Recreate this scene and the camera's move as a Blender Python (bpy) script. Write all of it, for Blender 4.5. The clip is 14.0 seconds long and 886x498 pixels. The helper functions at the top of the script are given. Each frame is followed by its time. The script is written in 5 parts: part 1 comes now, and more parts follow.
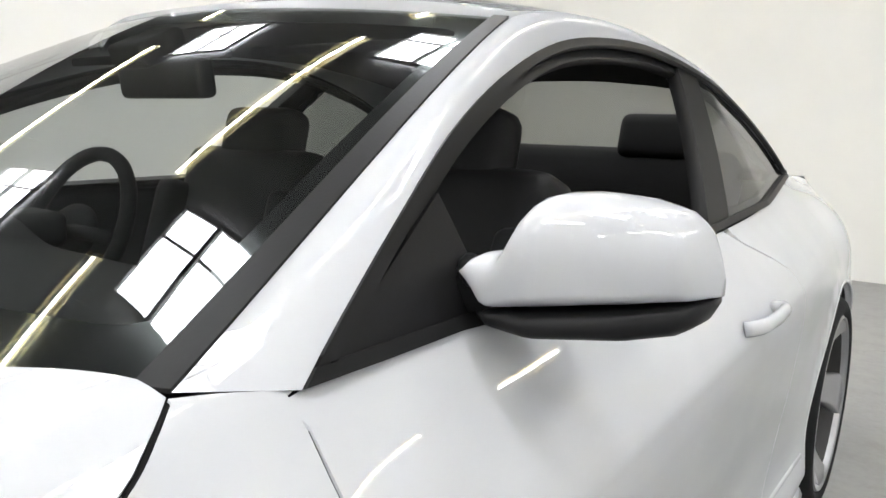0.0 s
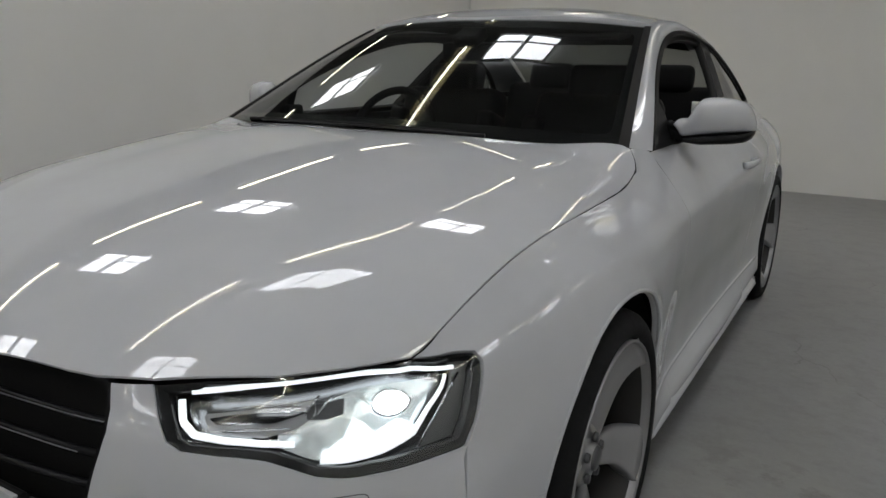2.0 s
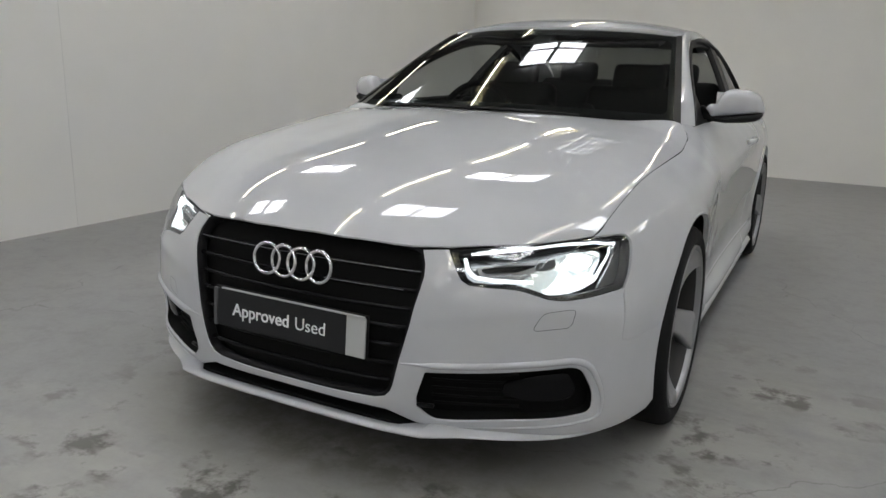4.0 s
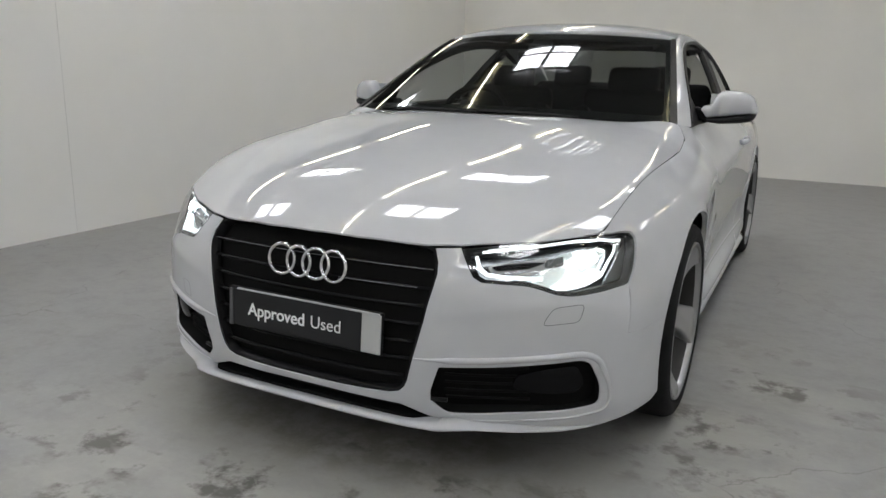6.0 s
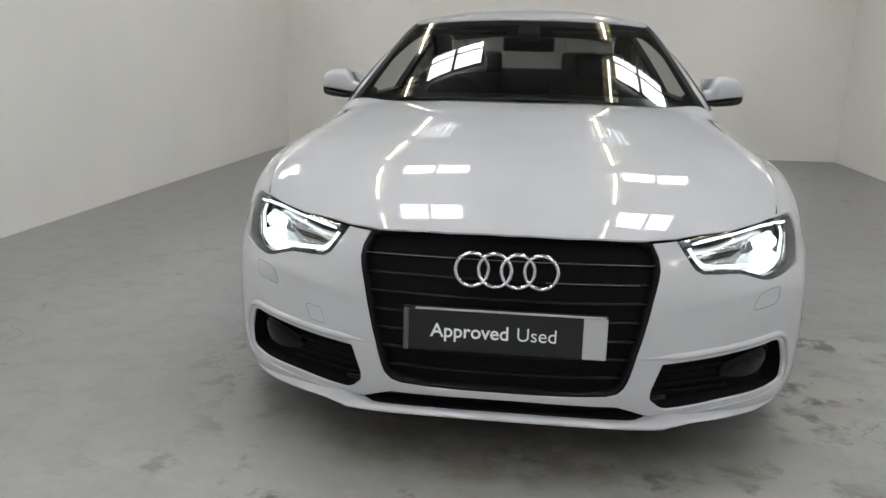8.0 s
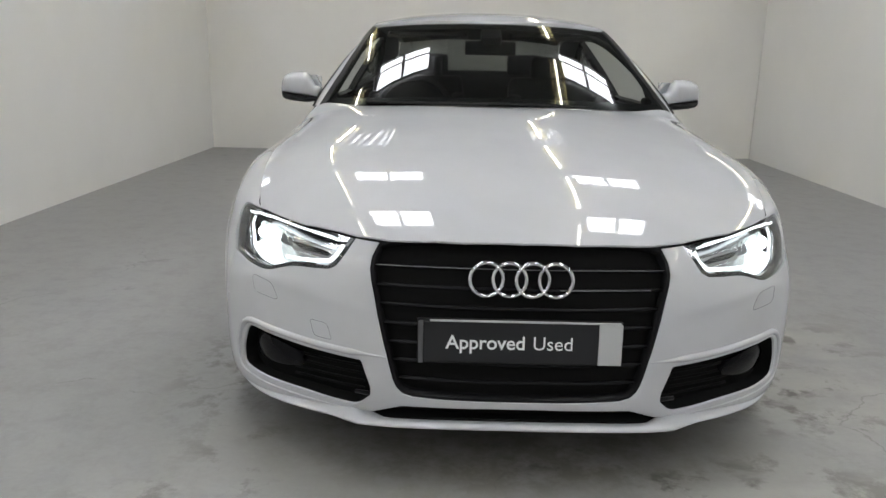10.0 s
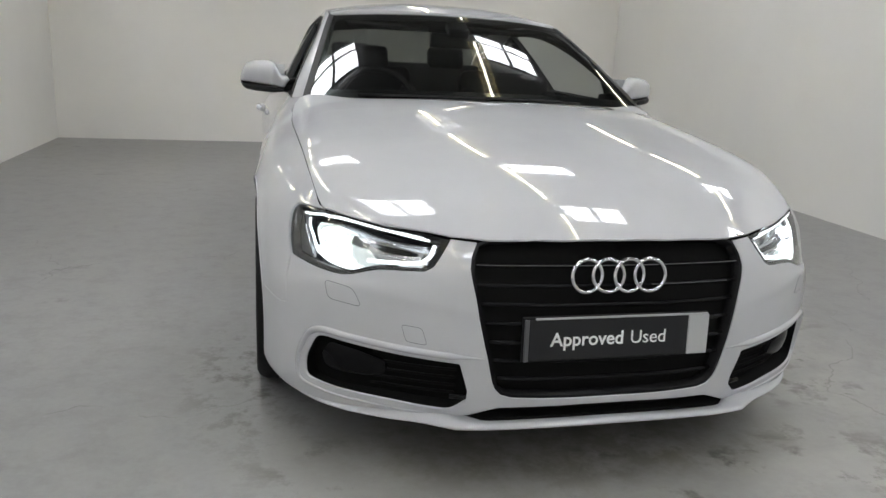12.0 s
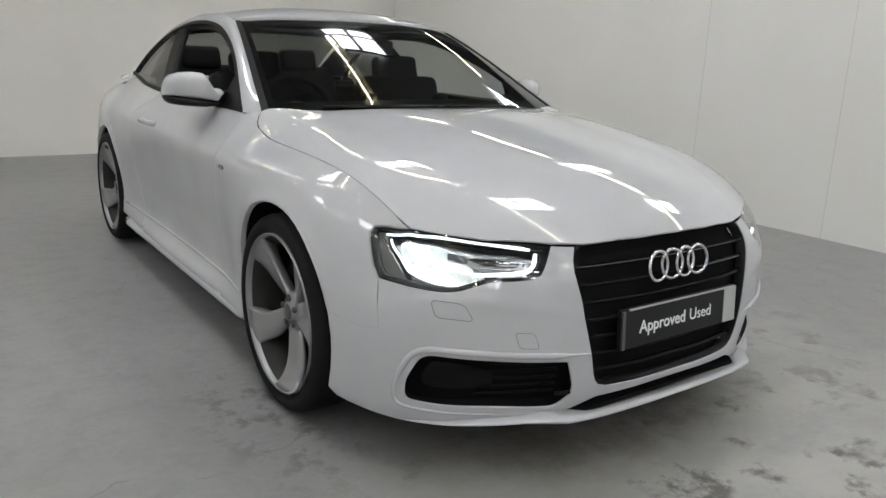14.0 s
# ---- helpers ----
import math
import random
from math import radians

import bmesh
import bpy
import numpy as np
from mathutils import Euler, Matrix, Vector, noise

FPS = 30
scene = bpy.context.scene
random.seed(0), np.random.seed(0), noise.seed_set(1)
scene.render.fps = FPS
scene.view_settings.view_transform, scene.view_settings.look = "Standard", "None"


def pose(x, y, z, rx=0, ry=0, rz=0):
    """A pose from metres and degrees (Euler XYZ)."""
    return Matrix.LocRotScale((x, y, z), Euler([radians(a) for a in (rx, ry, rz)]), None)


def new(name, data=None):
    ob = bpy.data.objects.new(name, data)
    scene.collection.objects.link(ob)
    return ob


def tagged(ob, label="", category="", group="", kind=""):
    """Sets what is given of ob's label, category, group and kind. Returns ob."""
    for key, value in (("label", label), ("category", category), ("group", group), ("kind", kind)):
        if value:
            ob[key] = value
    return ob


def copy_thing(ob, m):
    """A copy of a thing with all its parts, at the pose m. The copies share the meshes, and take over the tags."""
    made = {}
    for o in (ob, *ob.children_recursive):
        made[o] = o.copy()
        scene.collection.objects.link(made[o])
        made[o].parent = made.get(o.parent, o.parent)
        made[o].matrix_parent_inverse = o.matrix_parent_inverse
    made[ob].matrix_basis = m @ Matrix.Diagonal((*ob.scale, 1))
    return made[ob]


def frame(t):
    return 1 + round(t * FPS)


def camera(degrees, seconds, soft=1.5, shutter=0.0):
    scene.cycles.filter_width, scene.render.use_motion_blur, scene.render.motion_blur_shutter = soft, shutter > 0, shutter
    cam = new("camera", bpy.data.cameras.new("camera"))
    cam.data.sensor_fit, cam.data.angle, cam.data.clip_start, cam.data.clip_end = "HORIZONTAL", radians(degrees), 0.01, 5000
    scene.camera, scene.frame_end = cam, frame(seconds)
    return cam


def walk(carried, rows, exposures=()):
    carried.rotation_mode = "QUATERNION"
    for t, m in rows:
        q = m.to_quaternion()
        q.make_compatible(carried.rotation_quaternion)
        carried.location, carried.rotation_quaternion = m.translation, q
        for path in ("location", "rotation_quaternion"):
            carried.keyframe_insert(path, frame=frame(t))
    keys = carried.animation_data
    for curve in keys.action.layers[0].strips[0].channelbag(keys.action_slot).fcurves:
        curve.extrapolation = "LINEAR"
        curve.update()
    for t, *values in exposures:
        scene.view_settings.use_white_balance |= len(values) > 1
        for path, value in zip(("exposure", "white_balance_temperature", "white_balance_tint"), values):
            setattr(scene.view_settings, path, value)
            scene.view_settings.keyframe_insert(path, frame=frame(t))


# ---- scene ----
# Car axes: x across, y from nose to tail, z up; front axle at y = 0, floor at z = 0.
cam = camera(61.70, 14.0)
ROWS = [
    (0, 1.1951, 0.3313, 1.1459, 80.559, -1.487, 36.070),
    (0.5, 1.2415, -0.0970, 1.1589, 78.430, -0.998, 35.327),
    (1, 1.3240, -0.5241, 1.1361, 78.690, -0.424, 34.977),
    (1.5, 1.3563, -0.9244, 1.1178, 76.788, -0.982, 31.836),
    (2, 1.3307, -1.3516, 1.1483, 76.440, -1.213, 30.456),
    (2.5, 1.3703, -1.7479, 1.1629, 76.731, -0.727, 30.551),
    (3, 1.3073, -2.0570, 1.1401, 76.159, -0.852, 29.484),
    (5.5, 1.2860, -2.4192, 1.1481, 76.541, -1.709, 27.109),
    (6, 1.2650, -2.4275, 1.1426, 76.483, -1.237, 26.958),
    (6.5, 1.0304, -2.5721, 1.1555, 75.749, -3.726, 26.045),
    (7, 0.6846, -2.6560, 1.1445, 75.747, -1.563, 22.130),
    (7.5, 0.3667, -2.6658, 1.1350, 75.791, -1.275, 15.014),
    (8, 0.0611, -2.6403, 1.1330, 75.711, -1.080, 7.266),
    (8.5, -0.1562, -2.6715, 1.1560, 76.141, 0.682, 0.744),
    (11, -0.2455, -2.5917, 1.1462, 75.591, -3.277, -0.547),
    (11.5, -0.5796, -2.6021, 1.1445, 76.248, -3.620, -5.926),
    (12, -0.9166, -2.4911, 1.1399, 75.452, -2.847, -13.359),
    (12.5, -1.2333, -2.3125, 1.1477, 75.455, -0.824, -21.804),
    (13, -1.5731, -2.2088, 1.1446, 75.723, -0.194, -29.656),
    (13.5, -1.8046, -2.1366, 1.1673, 75.626, -0.829, -33.847),
    (14, -1.8317, -2.1213, 1.1677, 75.703, -1.976, -34.897),
]
EXPOSURES = [(0.0, 0.96), (0.5, 0.20), (1.0, -0.34), (1.5, -0.58), (2.0, -0.78), (2.5, -0.79), (3.2, -0.57), (5.3, -0.16), (6.5, -0.11), (7.5, 0.06), (12.0, 0.02), (14.0, -0.03)]
walk(cam, [(t, pose(x, y, z, rx, ry, rz)) for t, x, y, z, rx, ry, rz in ROWS], EXPOSURES)


# ---- world and light ----
world = bpy.data.worlds.new("world")
scene.world = world
world.use_nodes = True
world.node_tree.nodes["Background"].inputs[0].default_value = (0.75, 0.82, 0.9, 1)
world.node_tree.nodes["Background"].inputs[1].default_value = 0.3
SKYLIGHT, TUBE, ROOF_Z = 17.0, 21.5, 4.68


# ---- materials ----
def material(name, base, rough=0.5, metal=0.0, coat=0.0, coat_rough=0.03, spec=0.5, trans=0.0, ior=1.45, alpha=1.0):
    m = bpy.data.materials.new(name)
    m.use_nodes = True
    b = m.node_tree.nodes["Principled BSDF"]
    b.inputs["Base Color"].default_value = (*base, 1)
    b.inputs["Roughness"].default_value = rough
    b.inputs["Metallic"].default_value = metal
    b.inputs["Coat Weight"].default_value = coat
    b.inputs["Coat Roughness"].default_value = coat_rough
    b.inputs["Specular IOR Level"].default_value = spec
    b.inputs["Transmission Weight"].default_value = trans
    b.inputs["IOR"].default_value = ior
    b.inputs["Alpha"].default_value = alpha
    return m


def nodes(m):
    return m.node_tree.nodes, m.node_tree.links, m.node_tree.nodes["Principled BSDF"]


def texture(m, scale, detail=6, rough=0.6, stretch=(1, 1, 1)):
    n, l, b = nodes(m)
    co, mp, tx = n.new("ShaderNodeTexCoord"), n.new("ShaderNodeMapping"), n.new("ShaderNodeTexNoise")
    mp.inputs["Scale"].default_value = stretch
    tx.inputs["Scale"].default_value, tx.inputs["Detail"].default_value, tx.inputs["Roughness"].default_value = scale, detail, rough
    l.new(co.outputs["Object"], mp.inputs["Vector"])
    l.new(mp.outputs["Vector"], tx.inputs["Vector"])
    return tx.outputs["Fac"]


def ramp(m, fac, stops):
    n, l, b = nodes(m)
    r = n.new("ShaderNodeValToRGB")
    while len(r.color_ramp.elements) < len(stops):
        r.color_ramp.elements.new(0.5)
    for e, (p, c) in zip(r.color_ramp.elements, stops):
        e.position, e.color = p, (*c, 1) if len(c) == 3 else c
    l.new(fac, r.inputs["Fac"])
    return r.outputs["Color"]


def mix(m, kind, fac, a, b):
    n, l, _ = nodes(m)
    x = n.new("ShaderNodeMix")
    x.data_type, x.blend_type = "RGBA", kind
    if isinstance(fac, (int, float)):
        x.inputs[0].default_value = fac
    else:
        l.new(fac, x.inputs[0])
    for s, v in ((6, a), (7, b)):
        if isinstance(v, tuple):
            x.inputs[s].default_value = (*v, 1)
        else:
            l.new(v, x.inputs[s])
    return x.outputs[2]


def bump(m, fac, strength, distance):
    n, l, b = nodes(m)
    k = n.new("ShaderNodeBump")
    k.inputs["Strength"].default_value, k.inputs["Distance"].default_value = strength, distance
    l.new(fac, k.inputs["Height"])
    l.new(k.outputs["Normal"], b.inputs["Normal"])


def colour(m, out):
    nodes(m)[1].new(out, nodes(m)[2].inputs["Base Color"])


def roughness(m, fac, lo, hi):
    n, l, b = nodes(m)
    r = n.new("ShaderNodeMapRange")
    r.inputs["To Min"].default_value, r.inputs["To Max"].default_value = lo, hi
    l.new(fac, r.inputs["Value"])
    l.new(r.outputs["Result"], b.inputs["Roughness"])


def glow(name, rgb, strength):
    m = material(name, rgb, 0.4)
    b = nodes(m)[2]
    b.inputs["Emission Color"].default_value = (*rgb, 1)
    b.inputs["Emission Strength"].default_value = strength
    return m


PAINT = material("white_car_paint", (0.76, 0.77, 0.79), 0.6, 0.0, 1.0, 0.012, spec=0.0)
f_ = texture(PAINT, 3.0, 3)
colour(PAINT, ramp(PAINT, f_, [(0.3, (0.465, 0.474, 0.494)), (0.7, (0.505, 0.514, 0.534))]))
GLOSS_BLACK = material("gloss_black_plastic", (0.010, 0.010, 0.011), 0.12, 0, 0.6, 0.05)
GRILLE_BLACK = material("black_grille_plastic", (0.010, 0.010, 0.011), 0.24, spec=0.11)
SATIN_BLACK = material("satin_black_plastic", (0.011, 0.011, 0.0115), 0.40, spec=0.16)
f_ = texture(SATIN_BLACK, 260, 2)
bump(SATIN_BLACK, f_, 0.15, 0.0006)
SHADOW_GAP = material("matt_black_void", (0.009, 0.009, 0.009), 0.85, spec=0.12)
RUBBER = material("tyre_rubber", (0.011, 0.011, 0.0115), 0.8, spec=0.15)
f_ = texture(RUBBER, 60, 4)
roughness(RUBBER, f_, 0.6, 0.85)
bump(RUBBER, f_, 0.2, 0.001)
CHROME = material("chrome", (0.70, 0.70, 0.72), 0.04, 1.0)
ALLOY = material("titanium_grey_alloy", (0.33, 0.33, 0.335), 0.36, 0.5, 0.4, 0.1)
f_ = texture(ALLOY, 40, 4)
roughness(ALLOY, f_, 0.28, 0.42)
RIM_EDGE = material("diamond_cut_alloy", (0.32, 0.32, 0.33), 0.36, 0.9)
# the spokes' alloy again, darkened for the shade inside the wheel
BARREL = material("shaded_barrel_alloy", (0.038, 0.037, 0.036), 0.5, 0.3, spec=0.25)
FABRIC = material("black_seat_leather", (0.011, 0.011, 0.0115), 0.55, spec=0.15)
f_ = texture(FABRIC, 120, 5)
bump(FABRIC, f_, 0.3, 0.001)
TRIM = material("charcoal_soft_plastic", (0.022, 0.022, 0.023), 0.65, spec=0.15)
f_ = texture(TRIM, 300, 3)
bump(TRIM, f_, 0.25, 0.0008)
LINING = material("dark_grey_headlining", (0.03, 0.03, 0.031), 0.9)
PLATE_BLACK = material("plate_black_film", (0.016, 0.0165, 0.018), 0.5, spec=0.3)
PLATE_GREY = material("plate_light_grey", (0.42, 0.43, 0.43), 0.4)
PLATE_WHITE = material("plate_lettering_white", (0.80, 0.81, 0.81), 0.5)
GLASS_MIRROR = material("mirror_glass", (0.8, 0.82, 0.84), 0.02, 1.0)
REFLECTOR = material("headlamp_reflector", (0.45, 0.46, 0.475), 0.16, 1.0)
LAMP_GREY = material("headlamp_bezel_grey", (0.10, 0.10, 0.105), 0.35, 0.2)
SMOKE = material("smoked_side_reflector", (0.20, 0.20, 0.205), 0.3, 0.6)
DRL = glow("daytime_light_guide", (0.93, 0.97, 1.0), 1.8)
LED = glow("headlamp_led", (0.90, 0.97, 1.0), 14.0)
# the bowl is no lamp; a faint emission stands for the light it catches
LED_HALO = glow("glow_painted_bowl", (0.88, 0.94, 0.95), 0.28)
nodes(LED_HALO)[2].inputs["Metallic"].default_value = 0.9
nodes(LED_HALO)[2].inputs["Roughness"].default_value = 0.25
bump(LED_HALO, texture(LED_HALO, 22, 1), 0.5, 0.01)
LAMP_SILVER = material("satin_silver_lamp_fin", (0.42, 0.42, 0.43), 0.28, 0.8)
FOG_BLANK = material("fog_lamp_blank", (0.006, 0.006, 0.007), 0.12, 0, 0.06, 0.03, spec=0.10)


def glass(name, tint, rough=0.0):
    """Thin glass: a clear tinted sheet with a mirror coat by Fresnel."""
    m = bpy.data.materials.new(name)
    m.use_nodes = True
    n, l = m.node_tree.nodes, m.node_tree.links
    n.remove(n["Principled BSDF"])
    tr, gl, mx, lw = n.new("ShaderNodeBsdfTransparent"), n.new("ShaderNodeBsdfGlossy"), n.new("ShaderNodeMixShader"), n.new("ShaderNodeLayerWeight")
    tr.inputs[0].default_value = (*tint, 1)
    gl.inputs["Roughness"].default_value = rough
    lw.inputs["Blend"].default_value = 0.5
    pw, sc = n.new("ShaderNodeMath"), n.new("ShaderNodeMath")
    pw.operation, sc.operation = "POWER", "MULTIPLY_ADD"
    pw.inputs[1].default_value = 5.0
    sc.inputs[1].default_value, sc.inputs[2].default_value = 0.94, 0.06
    l.new(lw.outputs["Facing"], pw.inputs[0])
    l.new(pw.outputs[0], sc.inputs[0])
    l.new(sc.outputs[0], mx.inputs[0])
    l.new(tr.outputs[0], mx.inputs[1])
    l.new(gl.outputs[0], mx.inputs[2])
    l.new(mx.outputs[0], n["Material Output"].inputs["Surface"])
    return m


WINDSCREEN = glass("windscreen_glass", (0.50, 0.53, 0.515))
PRIVACY = glass("rear_window_glass", (0.33, 0.34, 0.325))
LENS = glass("clear_headlamp_lens", (0.93, 0.95, 0.95))

FLOOR = material("grey_painted_concrete", (0.25, 0.25, 0.25), 0.45)
cloud = texture(FLOOR, 0.55, 5, 0.55)
grain = texture(FLOOR, 34.0, 6, 0.7)
blot = texture(FLOOR, 2.3, 7, 0.62)
patch = texture(FLOOR, 0.45, 3, 0.5, (1.0, 1.3, 1.0))
base_c = ramp(FLOOR, cloud, [(0.32, (0.246, 0.246, 0.244)), (0.68, (0.303, 0.303, 0.300))])
mottle = texture(FLOOR, 7.5, 9, 0.72)
base_c = mix(FLOOR, "MULTIPLY", 0.55, base_c, ramp(FLOOR, mottle, [(0.33, (0.74, 0.735, 0.715)), (0.52, (1.0, 1.0, 1.0)), (0.72, (1.10, 1.10, 1.09))]))
base_c = mix(FLOOR, "MULTIPLY", 0.35, base_c, ramp(FLOOR, grain, [(0.3, (0.72, 0.72, 0.72)), (0.7, (1.0, 1.0, 1.0))]))


def near(m, centre, radii):
    """One at a spot on the floor, fading to nothing at the given radii."""
    n, l, _ = nodes(m)
    co, mp, ln = n.new("ShaderNodeTexCoord"), n.new("ShaderNodeMapping"), n.new("ShaderNodeVectorMath")
    mp.vector_type = "TEXTURE"
    mp.inputs["Location"].default_value, mp.inputs["Scale"].default_value = (*centre, 0), (*radii, 1)
    ln.operation = "LENGTH"
    l.new(co.outputs["Object"], mp.inputs["Vector"])
    l.new(mp.outputs["Vector"], ln.inputs[0])
    return ln.outputs["Value"]


# oil blotches lie thick where cars stop, a few elsewhere
bay = ramp(FLOOR, near(FLOOR, (0.05, -1.1), (1.75, 1.15)), [(0.35, (1, 1, 1)), (1.0, (0, 0, 0))])
wheel_side = ramp(FLOOR, near(FLOOR, (1.20, 0.10), (0.55, 1.1)), [(0.35, (1, 1, 1)), (1.0, (0, 0, 0))])
bay = mix(FLOOR, "LIGHTEN", 1.0, bay, wheel_side)
blot_fine = texture(FLOOR, 5.5, 8, 0.66)
smear = texture(FLOOR, 1.5, 5, 0.6, (1.0, 2.2, 1.0))
oil = mix(FLOOR, "MULTIPLY", 1.0, ramp(FLOOR, blot_fine, [(0.515, (0, 0, 0)), (0.60, (0.85, 0.85, 0.85))]), ramp(FLOOR, smear, [(0.46, (0, 0, 0)), (0.55, (1, 1, 1))]))
oil = mix(FLOOR, "MULTIPLY", 1.0, oil, bay)
# paler floor colour painted in where the car's soft shadow falls too dark
bay_lift = mix(FLOOR, "MULTIPLY", 1.0, ramp(FLOOR, smear, [(0.36, (0, 0, 0)), (0.62, (0.50, 0.50, 0.50))]), bay)
far_spots = mix(FLOOR, "MULTIPLY", 1.0, ramp(FLOOR, blot, [(0.62, (0, 0, 0)), (0.70, (0.6, 0.6, 0.6))]), ramp(FLOOR, patch, [(0.52, (0, 0, 0)), (0.62, (1, 1, 1))]))
base_c = mix(FLOOR, "MIX", bay_lift, base_c, (0.415, 0.405, 0.376))
base_c = mix(FLOOR, "MIX", far_spots, base_c, (0.10, 0.098, 0.093))
# contact shade under the nose painted into the floor colour, mottled with brown stains
nose_shade_dirt = ramp(FLOOR, near(FLOOR, (0.0, -0.52), (1.0, 0.46)), [(0.45, (1, 1, 1)), (1.0, (0, 0, 0))])
nose_shade_dirt = mix(FLOOR, "MULTIPLY", 1.0, nose_shade_dirt, ramp(FLOOR, mottle, [(0.36, (0.25, 0.25, 0.25)), (0.56, (0.92, 0.92, 0.92))]))
base_c = mix(FLOOR, "MIX", nose_shade_dirt, base_c, (0.145, 0.137, 0.118))
# shadow beside the front tyre painted in, broken up as blotchy stains
wheel_shade_stain = ramp(FLOOR, near(FLOOR, (-0.96, 0.05), (0.34, 0.75)), [(0.25, (1, 1, 1)), (1.0, (0, 0, 0))])
wheel_shade_stain = mix(FLOOR, "MULTIPLY", 1.0, wheel_shade_stain, ramp(FLOOR, mottle, [(0.49, (0.05, 0.05, 0.05)), (0.59, (0.85, 0.85, 0.85))]))
base_c = mix(FLOOR, "MIX", wheel_shade_stain, base_c, (0.10, 0.097, 0.088))


def cracks(m, scale, width):
    """Thin wandering lines, one on the line."""
    n, l, _ = nodes(m)
    co, wob, add, vor, rng = n.new("ShaderNodeTexCoord"), n.new("ShaderNodeTexNoise"), n.new("ShaderNodeVectorMath"), n.new("ShaderNodeTexVoronoi"), n.new("ShaderNodeMapRange")
    wob.inputs["Scale"].default_value, wob.inputs["Detail"].default_value = 2.2, 6
    add.operation = "MULTIPLY_ADD"
    add.inputs[1].default_value = (0.55, 0.55, 0.0)
    vor.feature, vor.voronoi_dimensions = "DISTANCE_TO_EDGE", "2D"
    vor.inputs["Scale"].default_value = scale
    rng.inputs["From Max"].default_value, rng.inputs["To Min"].default_value, rng.inputs["To Max"].default_value = width, 1.0, 0.0
    l.new(co.outputs["Object"], wob.inputs["Vector"])
    l.new(wob.outputs["Color"], add.inputs[0])
    l.new(co.outputs["Object"], add.inputs[2])
    l.new(add.outputs[0], vor.inputs["Vector"])
    l.new(vor.outputs["Distance"], rng.inputs["Value"])
    return rng.outputs["Result"]


hair = mix(FLOOR, "MULTIPLY", 1.0, ramp(FLOOR, cracks(FLOOR, 0.62, 0.0035), [(0.0, (0, 0, 0)), (1.0, (0.5, 0.5, 0.5))]), ramp(FLOOR, blot, [(0.46, (0, 0, 0)), (0.56, (1, 1, 1))]))
base_c = mix(FLOOR, "MIX", hair, base_c, (0.10, 0.096, 0.088))
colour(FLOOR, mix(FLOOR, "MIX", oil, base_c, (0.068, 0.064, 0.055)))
roughness(FLOOR, cloud, 0.30, 0.52)
bump(FLOOR, grain, 0.12, 0.002)
WALL = material("white_wall_panel", (0.8, 0.79, 0.76), 0.6)
WALL_CREAM = material("off_white_wall_panel", (0.82, 0.80, 0.76), 0.6)
HALL_WALL = material("pale_hall_wall", (0.78, 0.78, 0.77), 0.7)
wall_soft = texture(WALL, 1.1, 5)
colour(WALL, ramp(WALL, wall_soft, [(0.3, (0.775, 0.770, 0.756)), (0.7, (0.810, 0.805, 0.791))]))
cream_soft = texture(WALL_CREAM, 1.3, 5)
colour(WALL_CREAM, ramp(WALL_CREAM, cream_soft, [(0.3, (0.762, 0.749, 0.719)), (0.7, (0.806, 0.793, 0.763))]))
bump(WALL_CREAM, texture(WALL_CREAM, 90.0, 4), 0.05, 0.001)
wall_fine = texture(WALL, 90.0, 4)
bump(WALL, wall_fine, 0.05, 0.001)
CEILING = material("roof_lining", (0.20, 0.20, 0.20), 0.8)
SKY = glow("daylight_pane", (0.935, 0.955, 1.0), SKYLIGHT)
SKY_DIM = glow("frosted_daylight_pane", (0.96, 0.97, 1.0), 2.6)
FRAME_GREY = material("rooflight_frame", (0.25, 0.25, 0.25), 0.5)
TUBE_GLOW = glow("fluorescent_tube", (1.0, 0.975, 0.88), TUBE)
BATTEN = material("cream_batten_tray", (0.62, 0.55, 0.30), 0.45)
JOINT = material("grey_board_joint", (0.62, 0.62, 0.61), 0.7)


# ---- builders ----
def mesh(name, verts, faces, mat, smooth=True, normals=None):
    me = bpy.data.meshes.new(name)
    me.from_pydata([tuple(map(float, v)) for v in verts], [], [tuple(map(int, f)) for f in faces])
    me.materials.append(mat)
    me.update()
    if smooth:
        me.polygons.foreach_set("use_smooth", [True] * len(me.polygons))
        if normals is not None:
            me.normals_split_custom_set_from_vertices([tuple(map(float, n)) for n in normals])
    return me


def child(name, me, parent, label=""):
    ob = new(name, me)
    ob.parent = parent
    if label:
        tagged(ob, label)
    return ob


def part(name, bm, mat, parent, label="", smooth=False):
    """Links a bmesh as one mesh object under a thing or a part."""
    me = bpy.data.meshes.new(name)
    bm.to_mesh(me)
    bm.free()
    me.materials.append(mat)
    if smooth:
        me.polygons.foreach_set("use_smooth", [True] * len(me.polygons))
    return child(name, me, parent, label)


def thing(name, label, category, group="", at=(0, 0, 0)):
    ob = new(name)
    ob.location = at
    return tagged(ob, label, category, group)


def box(bm, lo, hi, bevel=0.0, segments=2, m=None):
    c, s = [(a + b) / 2 for a, b in zip(lo, hi)], [b - a for a, b in zip(lo, hi)]
    g = bmesh.ops.create_cube(bm, size=1, matrix=(m or Matrix()) @ Matrix.LocRotScale(c, None, s))
    if bevel:
        edges = list({e for v in g["verts"] for e in v.link_edges})
        bmesh.ops.bevel(bm, geom=edges, offset=bevel, segments=segments, affect="EDGES", profile=0.5)


